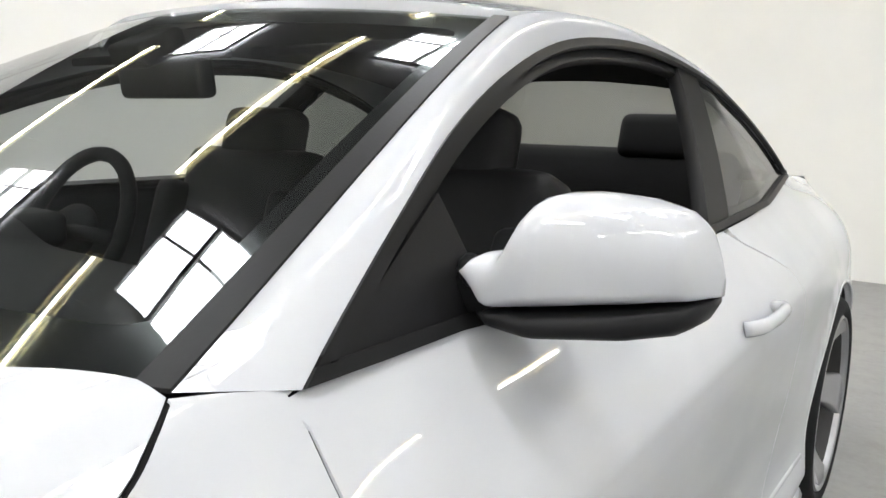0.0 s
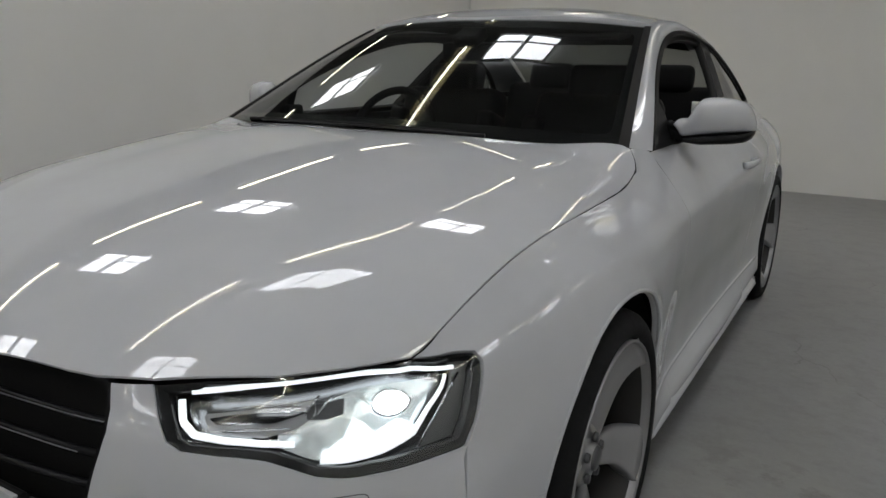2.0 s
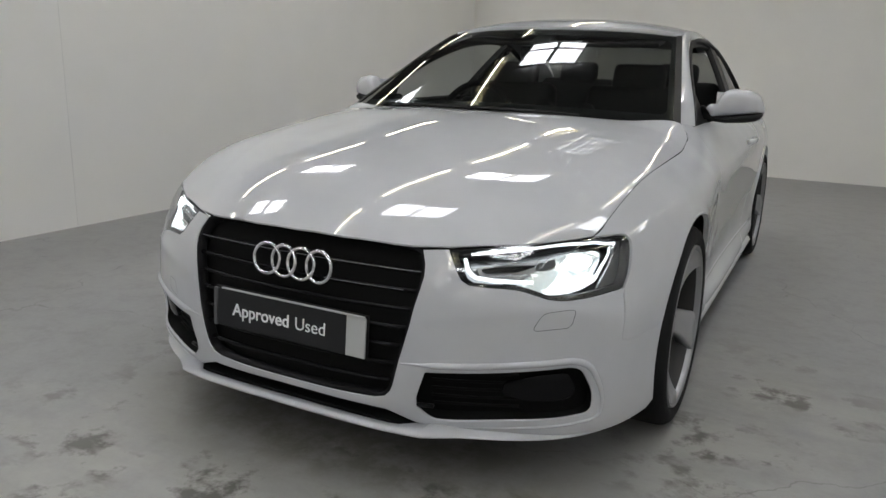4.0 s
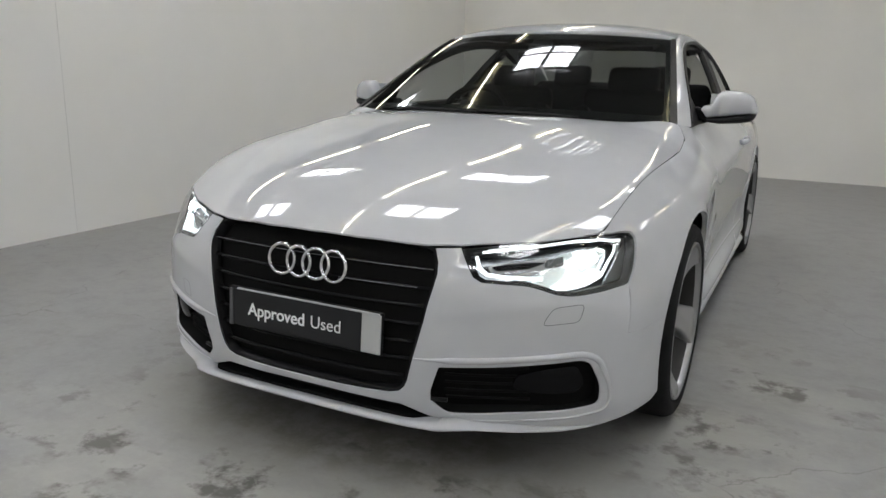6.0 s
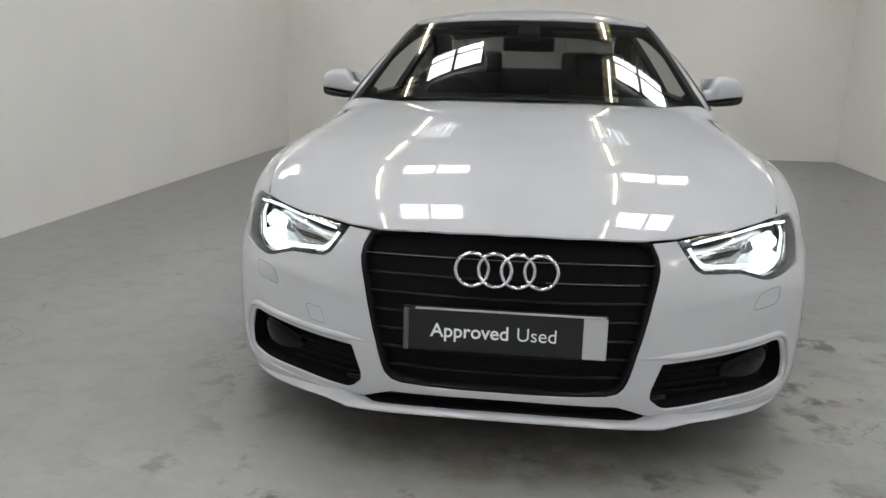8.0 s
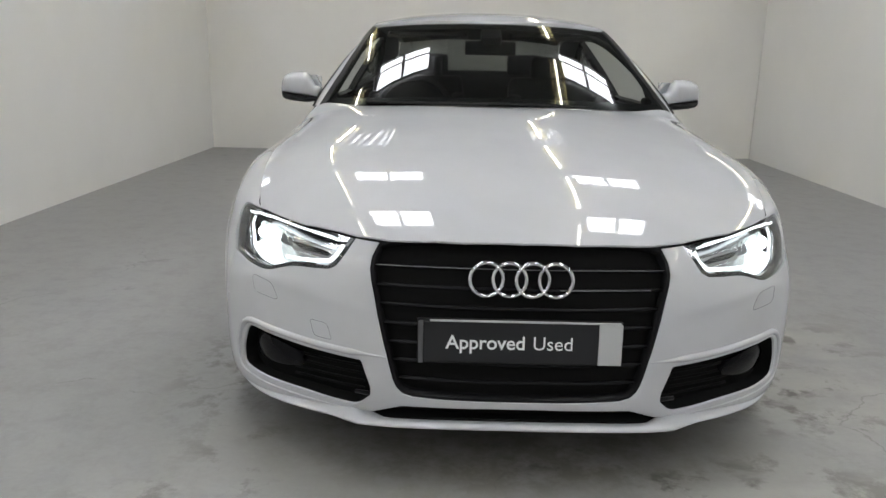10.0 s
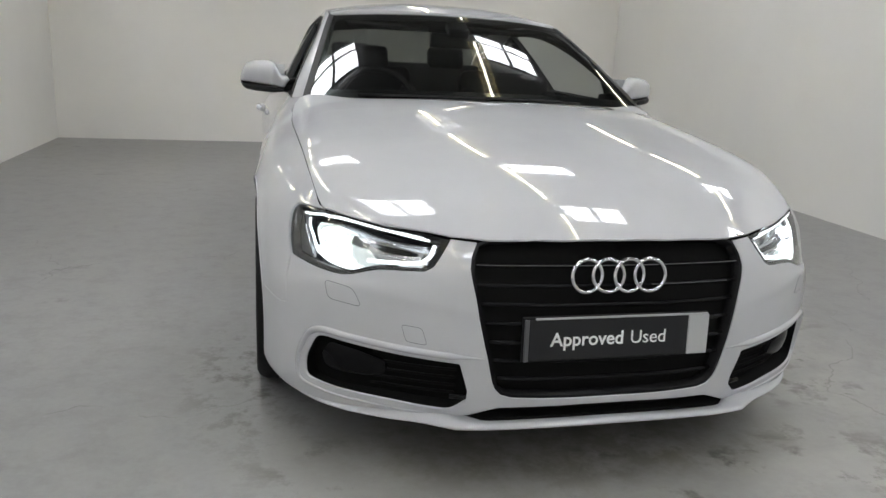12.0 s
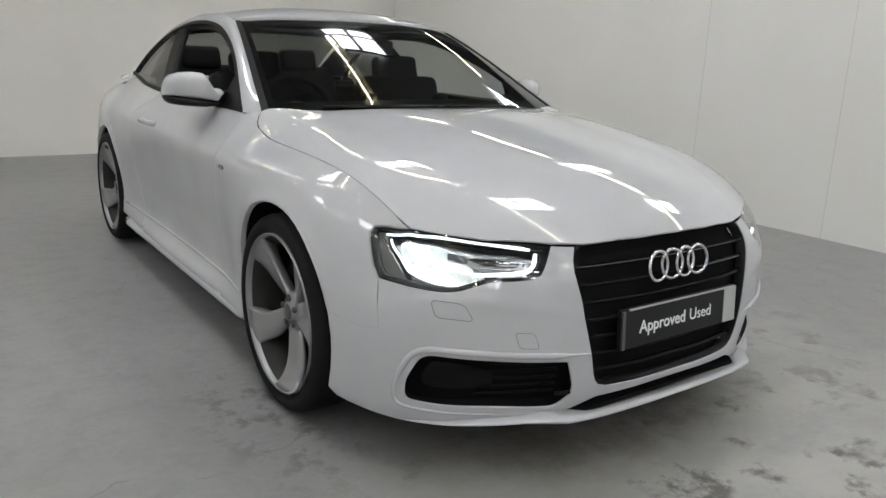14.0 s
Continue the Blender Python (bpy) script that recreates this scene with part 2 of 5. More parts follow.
def hermite(xs, ys):
    """A smooth curve through the knots that does not overshoot them."""
    xs, ys = np.asarray(xs, float), np.asarray(ys, float)
    h, d = np.diff(xs), np.diff(ys, axis=0).T / np.diff(xs)
    d = d.T
    m = np.zeros_like(ys)
    m[0], m[-1] = d[0], d[-1]
    hh = h.reshape((-1,) + (1,) * (ys.ndim - 1))
    w1, w2 = 2 * hh[1:] + hh[:-1], hh[1:] + 2 * hh[:-1]
    with np.errstate(divide="ignore", invalid="ignore"):
        mm = (w1 + w2) / (w1 / d[:-1] + w2 / d[1:])
    m[1:-1] = np.where(d[:-1] * d[1:] > 0, np.nan_to_num(mm), 0)

    def f(q):
        q = np.clip(np.asarray(q, float), xs[0], xs[-1])
        i = np.clip(np.searchsorted(xs, q, side="right") - 1, 0, len(xs) - 2)
        ex = (slice(None),) * q.ndim + (None,) * (ys.ndim - 1)
        t, hs = ((q - xs[i]) / h[i])[ex], h[i][ex]
        return (2 * t**3 - 3 * t**2 + 1) * ys[i] + (t**3 - 2 * t**2 + t) * hs * m[i] + (3 * t**2 - 2 * t**3) * ys[i + 1] + (t**3 - t**2) * hs * m[i + 1]
    return f


def spline(pts):
    """A smooth curve through points in space or in a plane, by its parameter from 0 to 1."""
    p = np.asarray(pts, float)
    s = np.concatenate([[0], np.cumsum(np.linalg.norm(np.diff(p, axis=0), axis=1) ** 0.75)])
    s /= s[-1]
    m = np.gradient(p, s, axis=0, edge_order=2 if len(p) > 2 else 1)

    def f(q):
        q = np.clip(np.asarray(q, float), 0, 1)
        i = np.clip(np.searchsorted(s, q, side="right") - 1, 0, len(s) - 2)
        h = (s[i + 1] - s[i])[..., None]
        t = (q - s[i])[..., None] / h
        return (2 * t**3 - 3 * t**2 + 1) * p[i] + (t**3 - 2 * t**2 + t) * h * m[i] + (3 * t**2 - 2 * t**3) * p[i + 1] + (t**3 - t**2) * h * m[i + 1]
    return f


def rounded(pts, r=0.02, n=6, closed=True):
    """An outline with its corners rounded; a point may bring its own radius as a third number."""
    out, k = [], len(pts)
    for i, p in enumerate(pts):
        rr = p[2] if len(p) > 2 else r
        a, b, c = (np.array(pts[(i + j) % k][:2], float) for j in (-1, 0, 1))
        if rr <= 0:
            out.append(b)
            continue
        u, v = a - b, c - b
        q = min(rr, 0.48 * np.linalg.norm(u), 0.48 * np.linalg.norm(v))
        p0, p1 = b + u / np.linalg.norm(u) * q, b + v / np.linalg.norm(v) * q
        for t in np.linspace(0, 1, n):
            out.append((1 - t) ** 2 * p0 + 2 * t * (1 - t) * b + t * t * p1)
    return np.array(out)


def finer(poly, step):
    out = []
    for a, b in zip(poly, np.roll(poly, -1, axis=0)):
        k = max(1, int(np.ceil(np.linalg.norm(b - a) / step)))
        out += [a + (b - a) * i / k for i in range(k)]
    return np.array(out)


def inside(poly, q):
    x, y = q[:, 0:1], q[:, 1:2]
    a, b = poly, np.roll(poly, -1, axis=0)
    with np.errstate(divide="ignore", invalid="ignore"):
        c = ((a[:, 1] > y) != (b[:, 1] > y)) & (x < (b[:, 0] - a[:, 0]) * (y - a[:, 1]) / (b[:, 1] - a[:, 1]) + a[:, 0])
    return c.sum(axis=1) % 2 == 1


def edge_distance(poly, q):
    a, d = poly, np.roll(poly, -1, axis=0) - poly
    t = np.clip(((q[:, None] - a) * d).sum(2) / np.maximum((d * d).sum(1), 1e-12), 0, 1)
    return np.linalg.norm(q[:, None] - a - t[..., None] * d, axis=2).min(axis=1)


def sheet(name, surf, outer, mat, holes=(), step=0.03, fold=0.012, lift=0.0, mirror=False):
    """A panel: the part of a surface inside an outline of its two parameters, less the holes, with its edges folded back by fold."""
    loops = [finer(np.asarray(outer, float), step)] + [finer(np.asarray(h, float), step * 0.6) for h in holes]
    lo, hi = loops[0].min(0), loops[0].max(0)
    gx, gy = np.meshgrid(np.arange(lo[0], hi[0], step), np.arange(lo[1], hi[1], step))
    grid = np.stack([gx.ravel(), gy.ravel()], 1)
    keep = inside(loops[0], grid) & (edge_distance(loops[0], grid) > step * 0.45)
    for h in loops[1:]:
        keep &= ~inside(h, grid) & (edge_distance(h, grid) > step * 0.45)
    pts, edges = np.concatenate(loops + [grid[keep]]), []
    k = 0
    for lp in loops:
        edges += [(k + i, k + (i + 1) % len(lp)) for i in range(len(lp))]
        k += len(lp)
    from mathutils import geometry
    v, _, f, *_ = geometry.delaunay_2d_cdt([Vector(p) for p in pts], edges, [], 0, 1e-6)
    v = np.array([tuple(p) for p in v])
    cen = np.array([v[list(t)].mean(0) for t in f])
    ok = inside(loops[0], cen)
    for h in loops[1:]:
        ok &= ~inside(h, cen)
    f = [t for t, o in zip(f, ok) if o]
    e = 1e-4
    p3 = surf(v[:, 0], v[:, 1])
    nn = np.cross(surf(v[:, 0] + e, v[:, 1]) - surf(v[:, 0] - e, v[:, 1]), surf(v[:, 0], v[:, 1] + e) - surf(v[:, 0], v[:, 1] - e))
    nn /= np.linalg.norm(nn, axis=1, keepdims=True) + 1e-12
    p3 = p3 + nn * lift
    tri = []
    for a, b, c in f:
        g = np.cross(p3[b] - p3[a], p3[c] - p3[a])
        tri.append((a, b, c) if g @ nn[a] >= 0 else (a, c, b))
    if fold:
        seen = {}
        for t in tri:
            for a, b in zip(t, t[1:] + t[:1]):
                seen[(a, b)] = seen.get((a, b), 0) + 1
        rim = [(a, b) for (a, b) in seen if (b, a) not in seen]
        where, extra, en = {}, [], []
        for a in {i for ab in rim for i in ab}:
            where[a] = (len(p3) + len(extra), len(p3) + len(extra) + 1)
            extra += [p3[a], p3[a] - nn[a] * fold]
            en += [nn[a], nn[a]]
        for a, b in rim:
            s = np.cross(nn[a], p3[b] - p3[a])
            s = -s / (np.linalg.norm(s) + 1e-12)
            for i in (a, b):
                for w, lean in zip(where[i], (1.0, 0.2)):
                    soft = s + nn[i] * lean
                    en[w - len(p3)] = soft / np.linalg.norm(soft)
            tri.append((where[a][0], where[a][1], where[b][1], where[b][0]))
        p3, nn = np.concatenate([p3, extra]), np.concatenate([nn, en])
    if mirror:
        p3, nn = p3 * [-1, 1, 1], nn * [-1, 1, 1]
        tri = [t[::-1] for t in tri]
    return mesh(name, p3, tri, mat, True, nn)


def tube(name, pts, radius, mat, sides=8, closed=False, flat=1.0):
    """A bar of round or flattened section along points."""
    p = np.asarray(pts, float)
    n = len(p)
    t = np.roll(p, -1, 0) - np.roll(p, 1, 0) if closed else np.gradient(p, axis=0)
    t /= np.linalg.norm(t, axis=1, keepdims=True)
    up = np.array([0, 0, 1.0]) if abs(t[:, 2]).max() < 0.95 else np.array([0, 1.0, 0])
    a = np.cross(t, up)
    a /= np.linalg.norm(a, axis=1, keepdims=True)
    b = np.cross(a, t)
    r = np.broadcast_to(np.asarray(radius, float), (n,))
    v = [p[i] + r[i] * (np.cos(q) * a[i] + flat * np.sin(q) * b[i]) for i in range(n) for q in np.arange(sides) * 2 * np.pi / sides]
    f = []
    for i in range(n if closed else n - 1):
        j = (i + 1) % n
        f += [(i * sides + k, i * sides + (k + 1) % sides, j * sides + (k + 1) % sides, j * sides + k) for k in range(sides)]
    if not closed:
        f += [tuple(range(sides))[::-1], tuple(range((n - 1) * sides, n * sides))]
    return mesh(name, v, f, mat)


def lathe(name, profile, mat, n=64):
    """A turned form: (radius, offset along the axis) pairs."""
    v, f, k = [], [], len(profile)
    for i in range(n):
        q = 2 * np.pi * i / n
        v += [(o, r * np.cos(q), r * np.sin(q)) for r, o in profile]
    for i in range(n):
        j = (i + 1) % n
        f += [(i * k + a, i * k + a + 1, j * k + a + 1, j * k + a) for a in range(k - 1)]
    return mesh(name, v, f, mat)


# ---- the room ----
LEFT, RIGHT, BACK = -3.233, 3.45, 7.041


def setting(name, lo, hi, mat, label, category, bevel=0.0):
    bm = bmesh.new()
    box(bm, lo, hi, bevel)
    ob = part(name, bm, mat, None)
    return tagged(ob, label, category, kind="structure")


# the east partition stands slightly askew
EAST, WEST = pose(RIGHT, 0, 0, 0, 0, -2.2), pose(LEFT, 0, 0)
HALL = (-10.5, 10.5, -17.5, 12.0)
PART_H = 2.45
setting("floor", (HALL[0] - 0.3, HALL[2] - 0.3, -0.2), (HALL[1] + 0.3, HALL[3] + 0.3, 0), FLOOR, "grey painted concrete floor with dark tyre and oil stains and painted contact shade", "floor")
setting("partition_west", (LEFT - 0.1, -4.5, 0), (LEFT, BACK, PART_H), WALL, "plain white painted partition wall beside the car", "wall")
setting("partition_east", (0.0, -4.5, 0), (0.1, BACK - 0.01, PART_H), WALL, "plain white partition wall with fine vertical joints", "wall").matrix_basis = EAST
setting("partition_north", (LEFT - 0.1, BACK, 0), (RIGHT + 0.42, BACK + 0.1, PART_H), WALL_CREAM, "plain off-white partition wall behind the car", "wall")
setting("wall_west", (HALL[0] - 0.2, HALL[2], 0), (HALL[0], HALL[3], ROOF_Z + 0.12), HALL_WALL, "plain pale outer wall of the hall", "wall")
setting("wall_east", (HALL[1], HALL[2], 0), (HALL[1] + 0.2, HALL[3], ROOF_Z + 0.12), HALL_WALL, "plain pale outer wall of the hall", "wall")
setting("wall_north", (HALL[0] - 0.2, HALL[3], 0), (HALL[1] + 0.2, HALL[3] + 0.2, ROOF_Z + 0.12), HALL_WALL, "plain pale outer wall of the hall", "wall")
setting("wall_south", (HALL[0] - 0.2, HALL[2] - 0.2, 0), (HALL[1] + 0.2, HALL[2], ROOF_Z + 0.12), HALL_WALL, "plain pale outer wall of the hall", "wall")
setting("ceiling", (HALL[0] - 0.2, HALL[2] - 0.2, ROOF_Z + 0.12), (HALL[1] + 0.2, HALL[3] + 0.2, ROOF_Z + 0.3), CEILING, "pale grey sheet roof lining over the hall", "ceiling")


STRIP_Z = ROOF_Z - 0.35


def rooflight(x, y, w=1.02, d=0.72):
    ob = thing("rooflight", "daylight roof window with two panes and grey glazing bars", "window", "roof windows", (x, y, ROOF_Z))
    tagged(ob, kind="structure")
    for sx in (-1, 1):
        bm = bmesh.new()
        box(bm, (sx * w / 4 - w / 4 + 0.02, -d / 2 + 0.02, 0.06), (sx * w / 4 + w / 4 - 0.02, d / 2 - 0.02, 0.075))
        part("pane", bm, SKY, ob)
    bm = bmesh.new()
    for sx in (-1, 0, 1):
        box(bm, (sx * w / 2 - 0.022, -d / 2 - 0.025, 0.0), (sx * w / 2 + 0.022, d / 2 + 0.025, 0.058), 0.004)
    for sy, k in ((-1, 0.02), (0.3, 0.008), (1, 0.02)):
        box(bm, (-w / 2, sy * d / 2 - k, 0.004), (w / 2, sy * d / 2 + k, 0.054))
    part("window_frame", bm, FRAME_GREY, ob)
    return ob


def strip_light(x, y, length=2.12, z=STRIP_Z):
    ob = thing("strip_light", "long fluorescent batten light with slotted cream reflectors", "ceiling light", "strip lights", (x, y, z))
    bm = bmesh.new()
    box(bm, (-0.03, -length / 2, 0.03), (0.03, length / 2, 0.085), 0.008)
    part("tray", bm, BATTEN, ob)
    tb = tube("tube", [(0, -length / 2 + 0.03, 0), (0, length / 2 - 0.03, 0)], 0.019, TUBE_GLOW, 10)
    child("tube", tb, ob)
    for s in (-1, 1):
        bm = bmesh.new()
        tilt = Matrix.Translation((s * 0.03, 0, 0.05)) @ Matrix.Rotation(radians(s * 32), 4, "Y")
        span = (0.062, 0.105) if s > 0 else (-0.085, -0.062)
        box(bm, (span[0], -length / 2 + 0.02, -0.002), (span[1], length / 2 - 0.02, 0.002), m=tilt)
        count = round(length / 0.13)
        for k in range(count + 1):
            yk = -length / 2 + 0.035 + (length - 0.07) * k / count
            box(bm, (0.0 if s > 0 else -0.062, yk - 0.014, -0.002), (0.062 if s > 0 else 0.0, yk + 0.014, 0.002), m=tilt)
        part("reflector", bm, BATTEN, ob, "slotted cream metal reflector")
        bm = bmesh.new()
        box(bm, (-0.018, s * (length / 2 - 0.025) - 0.015, -0.022), (0.018, s * (length / 2 - 0.025) + 0.015, 0.034), 0.004)
        part("end_holder", bm, PLATE_WHITE, ob)
        bm = bmesh.new()
        box(bm, (-0.006, s * length * 0.35 - 0.006, 0.085), (0.006, s * length * 0.35 + 0.006, ROOF_Z + 0.12 - z))
        part("hanger", bm, FRAME_GREY, ob)
    return ob


def louvre_window(x, y, w=0.66, d=1.6):
    """Roof window behind narrow bars: six thin panes side by side."""
    ob = thing("louvred_rooflight", "daylight roof window behind narrow grey bars", "window", "louvred roof windows", (x, y, ROOF_Z))
    tagged(ob, kind="structure")
    for k in range(6):
        bm = bmesh.new()
        xk = -w / 2 + w * (k + 0.5) / 6
        box(bm, (xk - 0.026, -d / 2, 0.055), (xk + 0.026, d / 2, 0.070))
        part("pane", bm, SKY_DIM, ob)
    bm = bmesh.new()
    for k in range(7):
        xk = -w / 2 + w * k / 6
        box(bm, (xk - 0.026, -d / 2, 0.0), (xk + 0.026, d / 2, 0.058))
    part("window_frame", bm, FRAME_GREY, ob)
    return ob


# four rows of strip lights along the bay, each with a row of roof windows beside it
BAY, FIRST_ROW = 2.794, 3.70
COLUMNS = (-5.19, -2.0, 1.19, 4.90)
first_window = rooflight(COLUMNS[1] + 0.693, FIRST_ROW)
first_louvre = louvre_window(COLUMNS[1] + 0.25, 8.2)
first_light = strip_light(COLUMNS[1], 2.433)
# window rows well ahead of the nose are unseen, added to light its front
for x in COLUMNS:
    for k in range(8):
        if (x, k) != (COLUMNS[1], 0):
            copy_thing(first_window, pose(x + 0.693, FIRST_ROW - BAY * k, ROOF_Z))
    if x != COLUMNS[1]:
        copy_thing(first_louvre, pose(x + 0.25, 8.2, ROOF_Z))
    for k in range(-2, 7):
        if (x, k) != (COLUMNS[1], 0):
            copy_thing(first_light, pose(x, 2.433 - BAY * k, STRIP_Z))


# ---- the car's body surface ----
AXLE_F, AXLE_R, ARCH_R, HUB_Z = 0.083, 2.80, 0.372, 0.337
# Edge of the bonnet along y: half width and height.
EDGE_Y = [-0.80, -0.715, -0.673, -0.55, -0.443, -0.35, -0.2, 0.0, 0.2, 0.4, 0.545, 0.71]
edge_x = hermite(EDGE_Y, [0.26, 0.374, 0.441, 0.635, 0.755, 0.773, 0.7875, 0.7965, 0.8015, 0.8045, 0.798, 0.788])
edge_z = hermite(EDGE_Y, [0.655, 0.671, 0.674, 0.702, 0.720, 0.756, 0.803, 0.835, 0.853, 0.868, 0.890, 0.944])


def hood_terms(x, y):
    x2 = np.asarray(x, float) ** 2
    y = np.asarray(y, float)
    return np.stack([x2**k * y**j for k, top in ((0, 5), (1, 4), (2, 4), (3, 3), (4, 2)) for j in range(top)], -1)


# one even polynomial over the whole bonnet keeps its reflections clean
HOOD_C = np.array([
    0.92566, 0.16329, -0.06940, -0.02917, -0.26071, -0.08718, 0.14258, 0.18127, 0.42584,
    -0.30456, -1.20932, -0.65428, 0.67735, 1.13311, 3.17158, 0.07487, -1.22360, -2.88970])


WS_B, WS_T = (0.752, 0.452, 0.172, 0.978), (0.592, 1.155, 0.165, 1.331)


def screen_base(a):
    """How far back the foot of the windscreen lies, across from -1 to 1."""
    return WS_B[1] + WS_B[2] * (0.29 * a**4 + 0.71 * a**2)


CREASE_X = hermite([-0.8, -0.68, -0.55, -0.38, -0.09, 0.39, 0.65], [0.37, 0.425, 0.47, 0.535, 0.600, 0.665, 0.69])


def hood_z(x, y):
    ax = np.abs(x)
    # a crisp crease from each grille corner back to the windscreen, gentle inside and steep outside
    crease = CREASE_X(y)
    fade = np.clip((y + 0.74) / 0.15, 0, 1) * np.clip((0.60 - y) / 0.3, 0, 1)
    off = ax - crease
    way = np.sqrt(off**2 + 0.016**2) - 0.016
    outer = 0.5 + 0.5 * np.tanh(off / 0.014)
    ridge = fade * 0.0034 * ((1 - outer) * np.exp(-way / 0.20) + outer * np.exp(-way / 0.055))
    # the rear corners rise to meet the windscreen pillars
    k1, k2 = np.clip((y - 0.44) / 0.18, 0, 1), np.clip((ax - 0.52) / 0.22, 0, 1)
    rise = 0.014 * k1**2 * (3 - 2 * k1) * k2**2 * (3 - 2 * k2)
    # fuller shoulders along the side edges
    k3 = np.clip((ax - 0.42) / 0.30, 0, 1)
    k4, k5 = np.clip((y + 0.48) / 0.36, 0, 1), np.clip((0.56 - y) / 0.36, 0, 1)
    full = 0.007 * k3**2 * (3 - 2 * k3) * k4**2 * (3 - 2 * k4) * k5**2 * (3 - 2 * k5)
    return hood_terms(x, y) @ HOOD_C + ridge + rise + full


def hood(x, y):
    return np.stack([x, y, hood_z(x, y)], -1)


# Stations round the plan, from the middle of the nose to the tail: the widest line (x, y), and eight
# (inset, height) pairs from the lower edge up to the bonnet or window line.
STATIONS = [
    ((0.0, -0.805), ((0.05, 0.15), (0.02, 0.22), (0.004, 0.31), (0.0, 0.40), (0.012, 0.50), (0.032, 0.58), (0.052, 0.645), (0.080, 0.696))),
    ((0.22, -0.797), ((0.05, 0.15), (0.02, 0.22), (0.004, 0.31), (0.0, 0.40), (0.012, 0.50), (0.032, 0.58), (0.052, 0.645), (0.078, 0.691))),
    ((0.42, -0.757), ((0.05, 0.15), (0.02, 0.22), (0.004, 0.31), (0.0, 0.40), (0.008, 0.51), (0.019, 0.58), (0.037, 0.630), (0.070, 0.687))),
    ((0.60, -0.680), ((0.05, 0.15), (0.02, 0.22), (0.004, 0.31), (0.0, 0.40), (0.006, 0.52), (0.021, 0.580), (0.045, 0.642), (0.085, 0.694))),
    ((0.76, -0.567), ((0.04, 0.145), (0.012, 0.21), (0.004, 0.31), (0.0, 0.40), (0.006, 0.52), (0.019, 0.565), (0.049, 0.65), (0.090, 0.712))),
    ((0.855, -0.452), ((0.03, 0.15), (0.01, 0.21), (0.002, 0.31), (0.0, 0.40), (0.004, 0.50), (0.028, 0.58), (0.050, 0.665), (0.088, 0.722))),
    ((0.922, -0.270), ((0.02, 0.16), (0.005, 0.22), (0.0, 0.32), (0.0, 0.42), (0.008, 0.55), (0.024, 0.63), (0.059, 0.722), (0.124, 0.772))),
    ((0.950, 0.03), ((0.02, 0.16), (0.01, 0.23), (0.0, 0.33), (0.0, 0.45), (0.003, 0.58), (0.011, 0.68), (0.050, 0.780), (0.143, 0.835))),
    ((0.938, 0.36), ((0.02, 0.16), (0.02, 0.23), (0.020, 0.33), (0.015, 0.45), (0.008, 0.60), (0.007, 0.72), (0.0365, 0.798), (0.125, 0.862))),
    ((0.928, 0.53), ((0.02, 0.16), (0.021, 0.23), (0.026, 0.325), (0.022, 0.445), (0.010, 0.60), (0.006, 0.731), (0.0305, 0.8065), (0.125, 0.885))),
    ((0.917, 0.70), ((0.02, 0.16), (0.014, 0.23), (0.036, 0.31), (0.032, 0.44), (0.012, 0.60), (0.004, 0.741), (0.026, 0.814), (0.124, 0.912))),
    ((0.915, 1.0), ((0.02, 0.16), (0.008, 0.23), (0.044, 0.31), (0.041, 0.44), (0.018, 0.60), (0.002, 0.75), (0.022, 0.820), (0.115, 0.947))),
    ((0.915, 1.7), ((0.02, 0.16), (0.008, 0.23), (0.043, 0.32), (0.041, 0.45), (0.018, 0.61), (0.002, 0.77), (0.022, 0.838), (0.115, 0.957))),
    ((0.908, 2.25), ((0.02, 0.16), (0.006, 0.24), (0.024, 0.34), (0.020, 0.47), (0.008, 0.63), (0.002, 0.78), (0.030, 0.855), (0.132, 0.980))),
    ((0.900, 2.75), ((0.02, 0.17), (0.010, 0.25), (0.0, 0.38), (0.0, 0.52), (0.004, 0.67), (0.020, 0.79), (0.070, 0.880), (0.200, 1.018))),
    ((0.866, 3.2), ((0.03, 0.20), (0.010, 0.30), (0.0, 0.42), (0.0, 0.55), (0.01, 0.70), (0.030, 0.82), (0.090, 0.910), (0.230, 1.005))),
    ((0.70, 3.56), ((0.05, 0.22), (0.02, 0.32), (0.0, 0.44), (0.0, 0.56), (0.02, 0.70), (0.040, 0.80), (0.060, 0.900), (0.100, 0.990))),
    ((0.0, 3.72), ((0.05, 0.22), (0.02, 0.32), (0.0, 0.44), (0.0, 0.56), (0.02, 0.70), (0.040, 0.80), (0.060, 0.900), (0.080, 0.985))),
]
T_SCALE = 0.8


